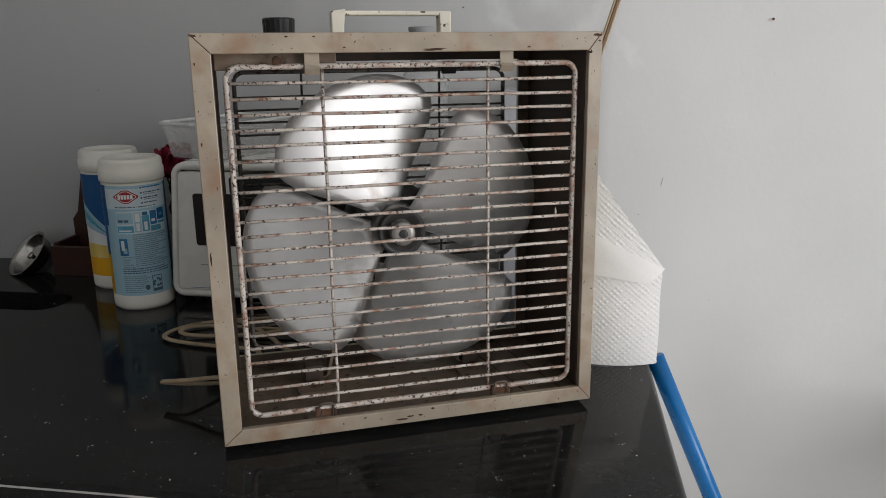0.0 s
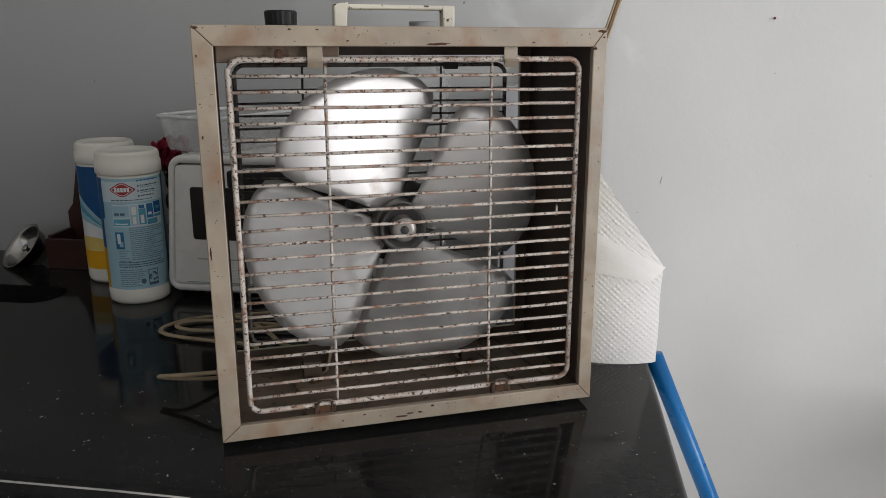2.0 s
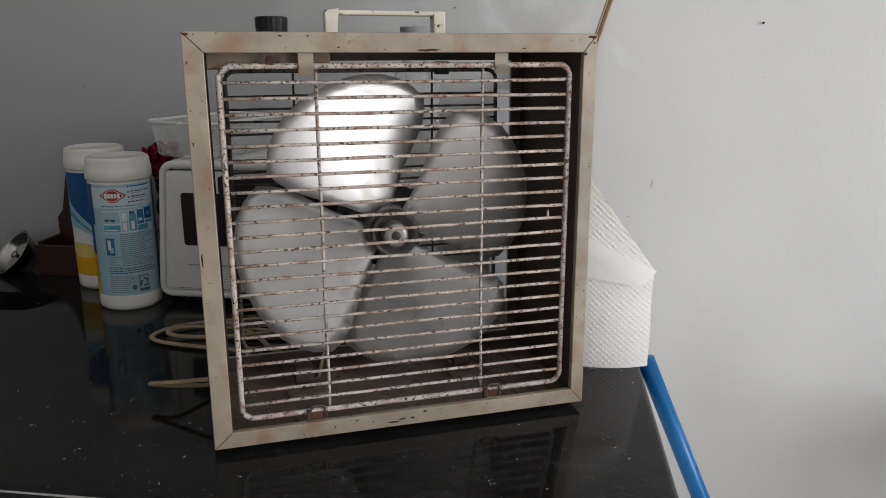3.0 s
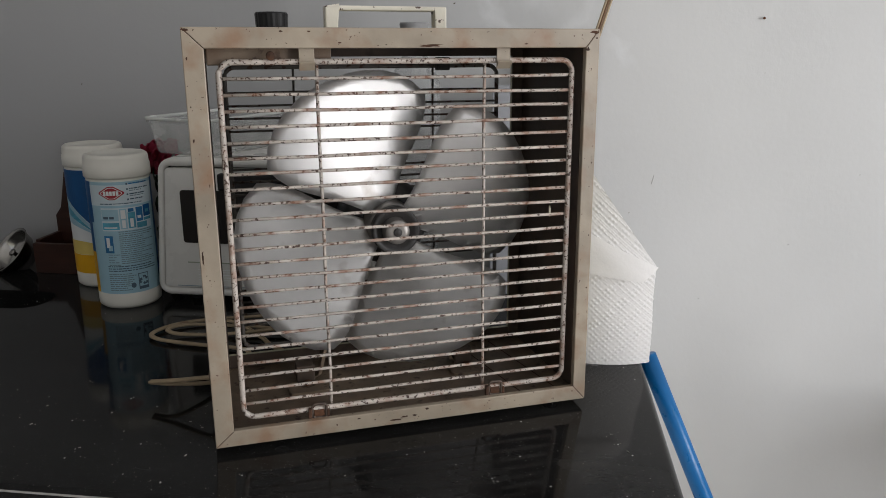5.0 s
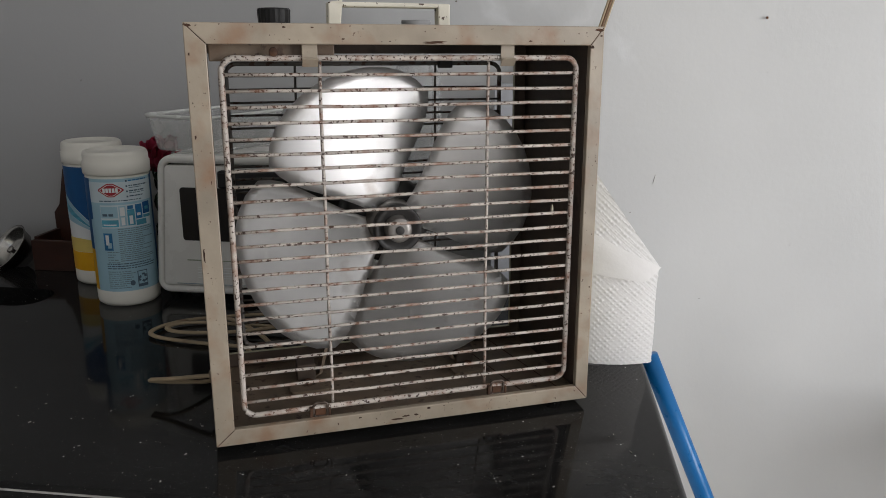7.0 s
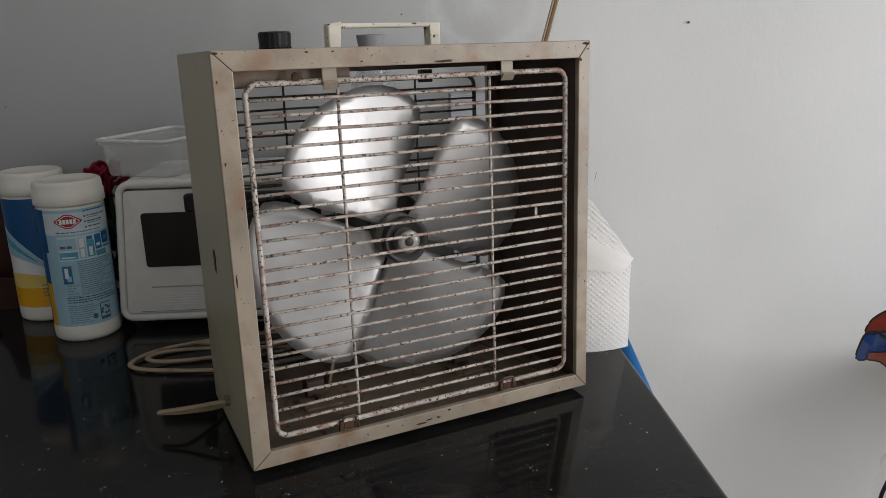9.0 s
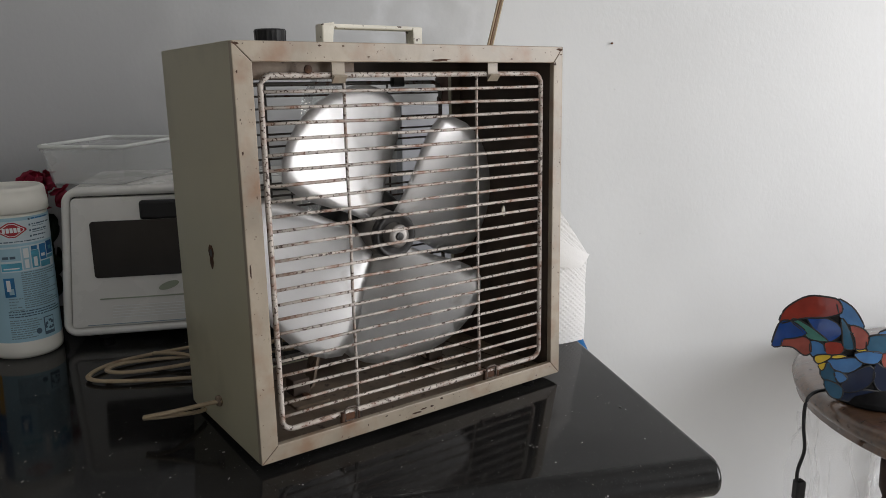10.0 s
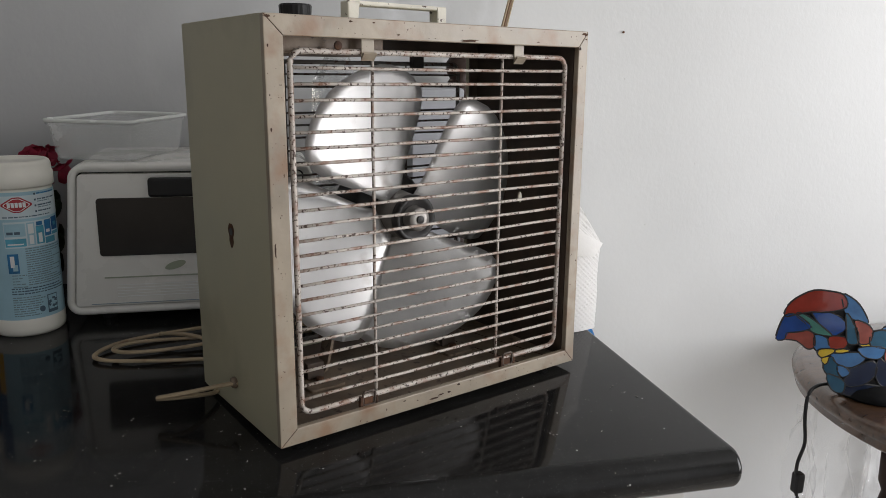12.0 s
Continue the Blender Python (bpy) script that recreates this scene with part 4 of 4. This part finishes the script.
part("knob", lathe([(0.0035, -0.022), (0.0035, -0.010), (0.006, -0.008), (0.006, -0.005), (0.001, -0.004)], 16), STEEL, sr, "", True)
part("cup", lathe([(0.020, -0.036), (0.026, -0.034), (0.027, -0.0235), (0.004, -0.0234)], 28), HUBDARK, sr, "dark rubber stopper cup")
for q in range(8):
    a = 2 * math.pi * q / 8
    part("drain_hole", lathe([(0.0024, -0.0219), (0.0024, -0.0214)], 10), HUBDARK, sr).location = (0.018 * math.cos(a), 0.018 * math.sin(a), 0)

# ---- toaster oven ----
OX0, OX1, OY, OZ0, OZ1 = -0.226, 0.055, 0.366, 0.911, 1.094


def flared(pts):
    """The oven's outline widens a little towards its foot."""
    return [(x + (0.003 - 0.016 * (OZ1 - z) / (OZ1 - OZ0) if x < 0 else 0.0), z) for x, z in pts]


ov = thing("toaster_oven", pose(0, 0, 0), "small white toaster oven with a dark glass door", "toaster oven")
part("shell", prism(flared(rounded(OX0, OX1, OZ0, OZ1, 0.018, 6)), "y", OY + 0.012, Y1 - 0.02), OVEN, ov, "", False)
rim = bmesh.new()
o = flared(rounded(OX0, OX1, OZ0, OZ1, 0.018, 6))
i = flared(rounded(OX0 + 0.009, OX1 - 0.011, OZ0 + 0.010, OZ1 - 0.010, 0.007, 6))
rings = [[rim.verts.new((x, y, z)) for x, z in pts] for pts, y in ((o, OY + 0.0118), (o, OY + 0.004), (flared(rounded(OX0 + 0.003, OX1 - 0.003, OZ0 + 0.003, OZ1 - 0.003, 0.016, 6)), OY), (i, OY + 0.002), (i, OY + 0.0118))]
for ra, rb in zip(rings, rings[1:]):
    for k in range(len(ra)):
        j = (k + 1) % len(ra)
        rim.faces.new((ra[k], ra[j], rb[j], rb[k]))
part("front_rim", rim, OVEN, ov, "", True)
part("door_gap", prism(flared(rounded(OX0 + 0.0085, OX1 - 0.0105, OZ0 + 0.0095, OZ1 - 0.0095, 0.007, 4)), "y", OY + 0.0113, OY + 0.0118), BLACK, ov)
door = part("door", prism(flared(rounded(OX0 + 0.0108, OX1 - 0.013, OZ0 + 0.0118, OZ1 - 0.0122, 0.005, 4)), "y", OY + 0.001, OY + 0.0112), OVEN, ov)
part("door_glass", prism(rounded(-0.1955, OX1 - 0.028, 0.984, 1.0535, 0.004, 4), "y", OY - 0.0006, OY + 0.0009), GLASSDK, door, "dark glass door pane")
part("door_groove", box(-0.193, OX1 - 0.02, OY + 0.0002, OY + 0.0009, 0.9565, 0.9580), SAGE, door)
part("base_groove", box(OX0 + 0.016, OX1 - 0.016, OY + 0.0002, OY + 0.0009, 0.9245, 0.9252), GREYINK, door)
for k in range(5):
    part("louvre", box(-0.18, -0.07, OY + 0.0003, OY + 0.0009, 0.9475 - 0.0036 * k, 0.9480 - 0.0036 * k), PALE, door)
for lx in (-0.112, -0.072):
    part("leaf_mark", prism([(lx + 0.012 * math.cos(a) - 0.002 * math.sin(a), 0.9700 + 0.0042 * math.sin(a) + 0.004 * math.cos(a)) for a in [2 * math.pi * k / 16 for k in range(16)]], "y", OY + 0.0002, OY + 0.0009), SAGE, door)
hd = part("handle", box(-0.1345, OX1 - 0.05, OY - 0.024, OY - 0.012, 1.0575, 1.0795, 0.003), BLACK, ov, "black plastic door handle")
part("bracket", box(-0.131, -0.119, OY - 0.0118, OY + 0.0008, 1.062, 1.075), BLACK, hd)
part("bracket", box(OX1 - 0.066, OX1 - 0.054, OY - 0.0118, OY + 0.0008, 1.062, 1.075), BLACK, hd)
for fx in (OX0 + 0.03, OX1 - 0.03):
    for fy in (OY + 0.03, Y1 - 0.05):
        part("foot", lathe([(0.009, 0.9005), (0.010, OZ0 - 0.0003)], 14), BLACK, ov).location = (fx, fy, 0)


def food_box(m, w, d, h, label):
    """A thin take-away tub with flared sides and a rolled rim."""
    c = thing("food_container", m, label, "container")
    bm = bmesh.new()
    prof = [(0.84, 0.0, 0.012), (0.875, 0.003, 0.014), (0.955, h - 0.008, 0.016), (0.965, h - 0.007, 0.016), (0.97, h - 0.001, 0.016), (1.0, h, 0.018), (1.005, h - 0.005, 0.018)]
    rings = [[bm.verts.new((x, y, z)) for x, y in rounded(-w / 2 * s, w / 2 * s, -d / 2 * s, d / 2 * s, r * 0.55, 4)] for s, z, r in prof]
    for ra, rb in zip(rings, rings[1:]):
        for k in range(len(ra)):
            j = (k + 1) % len(ra)
            bm.faces.new((ra[k], ra[j], rb[j], rb[k]))
    bm.faces.new(rings[0])
    bmesh.ops.solidify(bm, geom=bm.faces[:], thickness=0.0006)
    part("tub", bm, CLEARPL, c, "", True)
    part("rim", tube([(x, y, h) for x, y in rounded(-w / 2 * 1.0, w / 2 * 1.0, -d / 2 * 1.0, d / 2 * 1.0, 0.010, 4)], 0.0023, 8, True), MILKYPL, c, "", True)
    return c


food_box(pose(-0.176, 0.453, OZ1 + 0.001, 0, 0, -20), 0.106, 0.156, 0.046, "empty clear plastic food container set askew on the oven")

# ---- red artificial flower between canister and oven ----
fl = thing("artificial_flower", pose(-0.277, 0.487, 0.9), "red artificial flower with dark green leaves behind the oven", "flower")
rnd = random.Random(4)


def petal(length, width, curl):
    bm = bmesh.new()
    rows = []
    for i in range(6):
        f = i / 5
        w = width * math.sin(math.pi * (0.15 + 0.75 * f)) * (1 + 0.12 * math.sin(9 * f))
        rows.append([bm.verts.new((g * w, length * f * math.cos(curl * f), length * f * math.sin(curl * f) + 0.25 * w * g * g)) for g in (-1, -0.5, 0, 0.5, 1)])
    for ra, rb in zip(rows, rows[1:]):
        for k in range(4):
            bm.faces.new((ra[k], ra[k + 1], rb[k + 1], rb[k]))
    bmesh.ops.solidify(bm, geom=bm.faces[:], thickness=0.0005)
    return bm


for k in range(30):
    ob = part("petal", petal(0.022 + 0.014 * rnd.random(), 0.010 + 0.005 * rnd.random(), 0.5 + rnd.random()), PETAL, fl, "", True)
    ob.matrix_basis = pose(rnd.uniform(-0.02, 0.02), rnd.uniform(-0.02, 0.02), 0.165 + rnd.uniform(-0.014, 0.016), rnd.uniform(-40, 60), rnd.uniform(-30, 30), k * 47)
part("stem", tube(smooth_path([(0, 0, 0), (0.004, 0.004, 0.08), (0, 0, 0.168)]), 0.0035), LEAF, fl)
for k in range(12):
    ob = part("leaf", petal(0.035, 0.011, 0.8), LEAF, fl, "", True)
    ob.matrix_basis = pose(0, 0, 0.03 + 0.009 * k, 20, 0, k * 77)

# ---- paper towel roll with a loose sheet, blue pole, hanging cord ----
TX, TY = 0.310, 0.335
tw = thing("paper_towel_roll", pose(TX, TY, 0.9), "white quilted paper towel roll with a loose torn sheet", "paper towel")
part("roll", lathe([(0.020, 0.001), (0.035, 0.001), (0.036, 0.004), (0.036, 0.117), (0.035, 0.120), (0.020, 0.120)], 48, caps=False), TOWEL, tw, "", True)
part("core", lathe([(0.0195, 0.0015), (0.0195, 0.1195), (0.018, 0.1195), (0.018, 0.0015)], 28, caps=False), CORD, tw, "cardboard core")


def quilt(a, z):
    """Small raised dots in crossing slanted rows and zig-zag bands, pressed into the paper."""
    u = a * 0.09
    p, q = u * 0.75 + z * 0.66, u * 0.75 - z * 0.66
    band = min(abs((v / 0.017) % 1.0 - 0.5) for v in (p, q))
    row = 1.0 if abs((band * 9.0) % 2 - 1) < 0.55 and band < 0.30 else 0.0
    dot = (0.5 + 0.5 * math.cos(2 * math.pi * p / 0.0042)) * (0.5 + 0.5 * math.cos(2 * math.pi * q / 0.0042))
    return 0.0011 * row * dot + 0.0003 * dot


def sheet(a0, a1, ztop, r0, r1, na=280, nz=170):
    bm = bmesh.new()
    cols = []
    for k in range(na + 1):
        f = k / na
        a = radians(a0 + (a1 - a0) * f)
        col = []
        for q in range(nz + 1):
            g = q / nz
            z = 0.001 + (ztop(f) - 0.001) * g
            r = r0 + (r1 - r0) * f + quilt(a, z) + 0.002 * noise.noise(Vector((f * 5, z * 20, 2)))
            col.append(bm.verts.new((r * math.cos(a), r * math.sin(a), z)))
        cols.append(col)
    for ca, cb in zip(cols, cols[1:]):
        for q in range(nz):
            bm.faces.new((ca[q], cb[q], cb[q + 1], ca[q + 1]))
    return bm


part("loose_sheet", sheet(-225, -51, lambda f: 0.270 - 0.160 * max(0.0, (f - 0.66) / 0.34), 0.0435, 0.1205), TOWEL, tw, "loose quilted sheet torn on a slant", True)
fb = bmesh.new()
rows = []
for k in range(17):
    f = 0.74 + 0.26 * k / 16
    fa, r = radians(-225 + 174 * f), 0.0435 + 0.077 * f
    zt, low = 0.156 - 0.047 * (f - 0.74) / 0.26, 0.108 - 0.012 * (f - 0.74) / 0.26
    row = []
    for q in range(8):
        g = q / 7
        a = fa - radians(10.0) * g * (f - 0.74) / 0.26
        rr = r + 0.0035 + 0.0045 * math.sin(g * 2.3) * (1.3 - f) + 0.0012 * noise.noise(Vector((f * 9, g * 3, 4)))
        row.append(fb.verts.new((rr * math.cos(a), rr * math.sin(a), zt + (low - zt) * g)))
    rows.append(row)
for ra, rb in zip(rows, rows[1:]):
    for q in range(7):
        fb.faces.new((ra[q], rb[q], rb[q + 1], ra[q + 1]))
part("folded_flap", fb, TOWEL, tw, "folded-over paper flap", True)

pole = thing("broom_pole", pose(0, 0, 0), "bright blue tubular broom pole leaning at the counter's end", "pole")
P0, P1 = Vector((0.778, 0.200, 0.011)), Vector((0.3908, 0.289, 0.8890))
part("tube", tube([P0.lerp(P1, k / 6) for k in range(7)], 0.0103, 20), BLUE, pole, "", True)
part("end_cap", tube([P0.lerp(P1, -0.009), P0.lerp(P1, 0.02)], 0.0112, 20), BLACK, pole)
BROWNCORD = mat("brown_flex", (0.20, 0.115, 0.06), 0.5, var=0.2)
hc = thing("hanging_cord", pose(0, 0, 0), "thin brown and white twin cord hanging down the wall", "cord")
for dx, mt in ((0.0, CORD), (0.0032, BROWNCORD), (0.0062, CORD)):
    part("strand", tube(smooth_path([(0.545 + dx, 0.545, 1.95), (0.455 + dx, 0.545, 1.66), (0.375 + dx, 0.52, 1.40), (0.331 + dx, 0.49, 1.26), (0.302 + dx, 0.47, 1.16), (0.286 + dx, 0.45, 1.02), (0.285 + dx, 0.43, 0.906)]), 0.0017, 7), mt, hc, "", True)

# ---- things behind the fan ----
bt = thing("glass_bottle", pose(0.096, 0.46, 0.9), "faceted clear glass bottle with a grey rubber stopper", "bottle")
part("body", lathe([(0.026, 0.0), (0.030, 0.004), (0.030, 0.20), (0.033, 0.235), (0.033, 0.285), (0.026, 0.303), (0.017, 0.318), (0.016, 0.336)], 12), GLASS, bt)
part("stopper", lathe([(0.013, 0.336), (0.0155, 0.340), (0.019, 0.358), (0.0185, 0.3605), (0.002, 0.361)], 24), GREYCAP, bt, "grey rubber stopper", True)
gb = thing("grey_carton", pose(0.198, 0.455, 0.9), "tall grey carton standing by the wall", "carton")
part("body", box(0, 0.072, 0, 0.05, 0, 0.279, 0.001), GREYBOX, gb)
part("flap", box(0.001, 0.071, 0.001, 0.049, 0.2792, 0.2808), GREYBOX, gb)
pm = thing("pepper_mill", pose(0.279, 0.52, 0.9), "dark turned wooden pepper mill by the wall", "pepper mill")
part("body", lathe([(0.024, 0.0), (0.025, 0.03), (0.018, 0.10), (0.017, 0.20), (0.020, 0.268)], 24), BROWNPL, pm, "", True)
part("head", lathe([(0.015, 0.2685), (0.013, 0.276), (0.0165, 0.282), (0.0165, 0.288), (0.013, 0.293), (0.0185, 0.303), (0.0185, 0.316), (0.012, 0.326), (0.002, 0.328)], 24), BROWNPL, pm, "", True)

# ---- round table, stained-glass lamp, plastic film ----
tb = thing("round_table", pose(1.095, 0.250, 0), "round brown wooden table with moulded edge and turned legs", "table")
part("tabletop", lathe([(0.280, 0.708), (0.298, 0.712), (0.306, 0.718), (0.304, 0.726), (0.311, 0.731), (0.313, 0.741), (0.307, 0.750), (0.298, 0.754), (0.002, 0.754)], 72), TABLEWOOD, tb, "", True)
part("apron", lathe([(0.13, 0.685), (0.135, 0.685), (0.135, 0.7075), (0.13, 0.7075)], 48, caps=False), TABLEWOOD, tb, "", True)
for q in range(3):
    a = radians(191 + 120 * q)
    part("leg", lathe([(0.010, 0.0), (0.014, 0.02), (0.009, 0.06), (0.013, 0.16), (0.016, 0.30), (0.010, 0.40), (0.015, 0.43), (0.009, 0.46), (0.013, 0.52), (0.017, 0.58), (0.016, 0.61), (0.010, 0.645), (0.016, 0.66), (0.018, 0.7078)], 20), BROWNPL, tb, "", True).location = (0.268 * math.cos(a), 0.268 * math.sin(a), 0)

CAST = mat("dark_cast_metal", (0.012, 0.012, 0.013), 0.7, spec=0.15, var=0.4, scale=90, bump=0.5)
LAMP = Matrix.Translation((0.722, 0.330, 0.832)) @ pose(0, 0, 0, 0, 0, -24)
lamp = thing("stained_glass_lamp", LAMP, "stained-glass figure lamp in red and blue panes on the table", "lamp")
GLASSES = {}
for nm, col in (("red", (0.30, 0.035, 0.02)), ("blue", (0.015, 0.07, 0.30)), ("sky", (0.06, 0.18, 0.40)), ("green", (0.08, 0.24, 0.20)), ("yellow", (0.70, 0.50, 0.05)),
                ("teal", (0.02, 0.10, 0.18)), ("navy", (0.008, 0.018, 0.05)), ("rose", (0.33, 0.08, 0.06))):
    GLASSES[nm] = mat(nm + "_glass", col, 0.12, var=0.3, scale=50, bump=0.2, bscale=90, coat=0.3)


PANES = []


def glass_pane(colour, *pts):
    """One glass pane inside its lead line; outline in millimetres in the lamp's own plane, swelling towards the room."""
    q = [(u * 0.001, w * (0.00111 if w > 0 else 0.001)) for u, w in pts]
    q = [(p.x, p.y) for p in smooth_path([(u, w, 0) for u, w in q], 3, True)]
    cx, cz = sum(u for u, _ in q) / len(q), sum(w for _, w in q) / len(q)

    lift = 0.00018 * (len(PANES) % 5)
    PANES.append(colour)

    def belly(u, w):
        return lift - 0.020 * math.sin(min(1.0, max(0.0, u / 0.2)) * math.pi) + 0.25 * max(0.0, w - 0.03)
    bm = bmesh.new()
    ins = [(cx + (u - cx) * 1.05, cz + (w - cz) * 1.05) for u, w in q]
    f = [bm.verts.new((u, belly(u, w) - 0.0012, w)) for u, w in ins]
    b = [bm.verts.new((u, belly(u, w) + 0.0012, w)) for u, w in ins]
    mid = bm.verts.new((cx, belly(cx, cz) - 0.0015, cz))
    n = len(q)
    for i in range(n):
        j = (i + 1) % n
        bm.faces.new((f[i], f[j], mid))
        bm.faces.new((f[i], b[i], b[j], f[j]))
    bm.faces.new(b)
    p = part("pane", bm, GLASSES[colour], lamp, colour + " glass pane", True)
    p.data.set_sharp_from_angle(angle=radians(35))
    part("came", tube([(u, belly(u, w), w) for u, w in ins], 0.00165, 6, True), LEAD, p)


glass_pane("blue", (0, 0), (2, 17), (8, 32), (22, 34), (40, 22), (26, 14), (12, 10), (10, 1))
glass_pane("red", (8, 32), (12, 46), (24, 58), (42, 68), (62, 69), (78, 66), (82, 52), (60, 44), (40, 42), (22, 36))
glass_pane("green", (22, 34), (28, 38), (46, 30), (66, 17), (62, 14), (44, 16), (34, 26))
glass_pane("blue", (42, 42), (58, 44), (78, 38), (84, 26), (72, 15), (66, 18), (50, 29))
glass_pane("sky", (78, 67), (96, 60), (108, 46), (112, 34), (94, 38), (84, 44))
glass_pane("teal", (84, 44), (92, 36), (98, 22), (102, 8), (90, 8), (86, 24))
glass_pane("rose", (96, 36), (112, 33), (120, 24), (118, 10), (106, 8), (102, 22))
glass_pane("red", (66, 12), (84, 14), (90, 7), (84, -2), (70, -3))
glass_pane("rose", (10, 1), (14, 10), (30, 16), (44, 14), (48, -2), (40, -8), (26, 1))
glass_pane("sky", (48, 12), (62, 10), (70, -3), (66, -8), (54, -10), (48, -2))
glass_pane("yellow", (54, -12), (58, -6), (74, -4), (72, -10), (60, -18))
glass_pane("yellow", (76, -4), (86, -2), (94, -4), (84, -8), (76, -8))
glass_pane("yellow", (60, -20), (68, -16), (68, -24), (64, -28))
glass_pane("yellow", (106, 6), (114, 8), (120, 6), (114, 2))
glass_pane("sky", (72, -12), (84, -9), (106, -6), (116, -14), (100, -28), (80, -24))
glass_pane("sky", (106, 1), (122, 4), (140, 2), (136, -12), (118, -12), (108, -5))
glass_pane("teal", (120, 22), (134, 26), (150, 24), (150, 4), (122, 6))
glass_pane("sky", (134, 28), (150, 34), (170, 36), (172, 20), (152, 22))
glass_pane("rose", (142, 2), (152, 4), (172, 0), (170, -22), (146, -18))
glass_pane("teal", (64, -30), (72, -16), (80, -26), (92, -34), (84, -44), (70, -42))
glass_pane("sky", (82, -28), (92, -30), (98, -38), (90, -44), (84, -38))
glass_pane("teal", (70, -44), (84, -46), (94, -54), (92, -68), (78, -64))
glass_pane("navy", (94, -36), (104, -28), (126, -18), (134, -34), (120, -52), (96, -56))
glass_pane("navy", (136, -14), (146, -20), (170, -24), (172, -52), (146, -54), (134, -36))
glass_pane("navy", (94, -58), (120, -54), (146, -56), (170, -54), (160, -70), (120, -72), (94, -70))
plate = [(u, w * 1.1 if w > 0 else w) for u, w in [(1, 2), (4, 18), (10, 33), (14, 45), (25, 57), (43, 67), (62, 68), (78, 66), (96, 59), (107, 46), (113, 33), (121, 24), (134, 27), (150, 33), (169, 35),
         (171, 0), (170, -24), (171, -53), (160, -69), (120, -71), (94, -69), (79, -63), (71, -43), (65, -30), (60, -19), (54, -11), (48, -3), (40, -7), (26, 0), (11, 2)]]
plate = [(p.x, p.y) for p in smooth_path([(u, w, 0) for u, w in plate], 3, True)]
bm = bmesh.new()
sheet_v = [[bm.verts.new((u * 0.001, -0.020 * math.sin(min(1.0, u / 200) * math.pi) + 0.25 * max(0.0, w * 0.001 - 0.03) + d, w * 0.001)) for u, w in plate] for d in (0.0016, 0.0034)]
bm.faces.new(sheet_v[0])
bm.faces.new(sheet_v[1][::-1])
for i in range(len(plate)):
    j = (i + 1) % len(plate)
    bm.faces.new((sheet_v[0][i], sheet_v[0][j], sheet_v[1][j], sheet_v[1][i]))
part("backing", bm, LEAD, lamp, "dark lead backing")
base = part("base", lathe([(0.050, -0.0775), (0.053, -0.074), (0.046, -0.064), (0.022, -0.052), (0.014, -0.030), (0.012, 0.0)], 28), CAST, lamp, "dark cast metal base", True)
base.location = (0.145, 0.012, 0)
lc = thing("lamp_cord", pose(0, 0, 0), "black lamp cord with an inline switch hanging over the table edge", "cord")
part("flex", tube(smooth_path([(0.845, 0.285, 0.765), (0.80, 0.30, 0.766), (0.772, 0.298, 0.764), (0.757, 0.292, 0.752), (0.754, 0.288, 0.72), (0.760, 0.288, 0.68), (0.752, 0.288, 0.645), (0.757, 0.288, 0.60), (0.768, 0.288, 0.55), (0.78, 0.29, 0.30), (0.80, 0.30, 0.01)]), 0.0026, 8), BLACK, lc, "", True)
part("switch", box(0.750, 0.765, 0.281, 0.295, 0.600, 0.632, 0.003), BLACK, lc, "black inline switch")
pb = thing("plastic_film", pose(0, 0, 0), "crumpled clear plastic film hanging under the table", "plastic bag")
bm = bmesh.new()
cols = []
for i in range(41):
    col = []
    for j in range(41):
        u, w = i / 40, j / 40
        p = Vector((u * 5, w * 5, 1.5))
        d = 0.03 * noise.noise(p) + 0.018 * abs(noise.noise(p * 2.3)) + 0.008 * abs(noise.noise(p * 5))
        col.append(bm.verts.new((0.80 + 0.22 * u + 0.02 * noise.noise(p + Vector((3, 1, 7))), 0.36 + d, 0.20 + 0.51 * w)))
    cols.append(col)
for ca, cb in zip(cols, cols[1:]):
    for j in range(40):
        bm.faces.new((ca[j], cb[j], cb[j + 1], ca[j + 1]))
part("film", bm, BAG, pb, "", True)
for k, (x, z0, z1) in enumerate(((0.822, 0.34, 0.66), (0.868, 0.28, 0.62), (0.91, 0.30, 0.70))):
    part("fold", tube(smooth_path([(x + 0.012 * math.sin(2.1 * q + k), 0.352 - 0.006 * (q % 2), z0 + (z1 - z0) * q / 5) for q in range(6)]), [0.0005 + 0.0022 * math.sin(math.pi * i / 30) for i in range(31)], 6), BAG, pb, "", True)
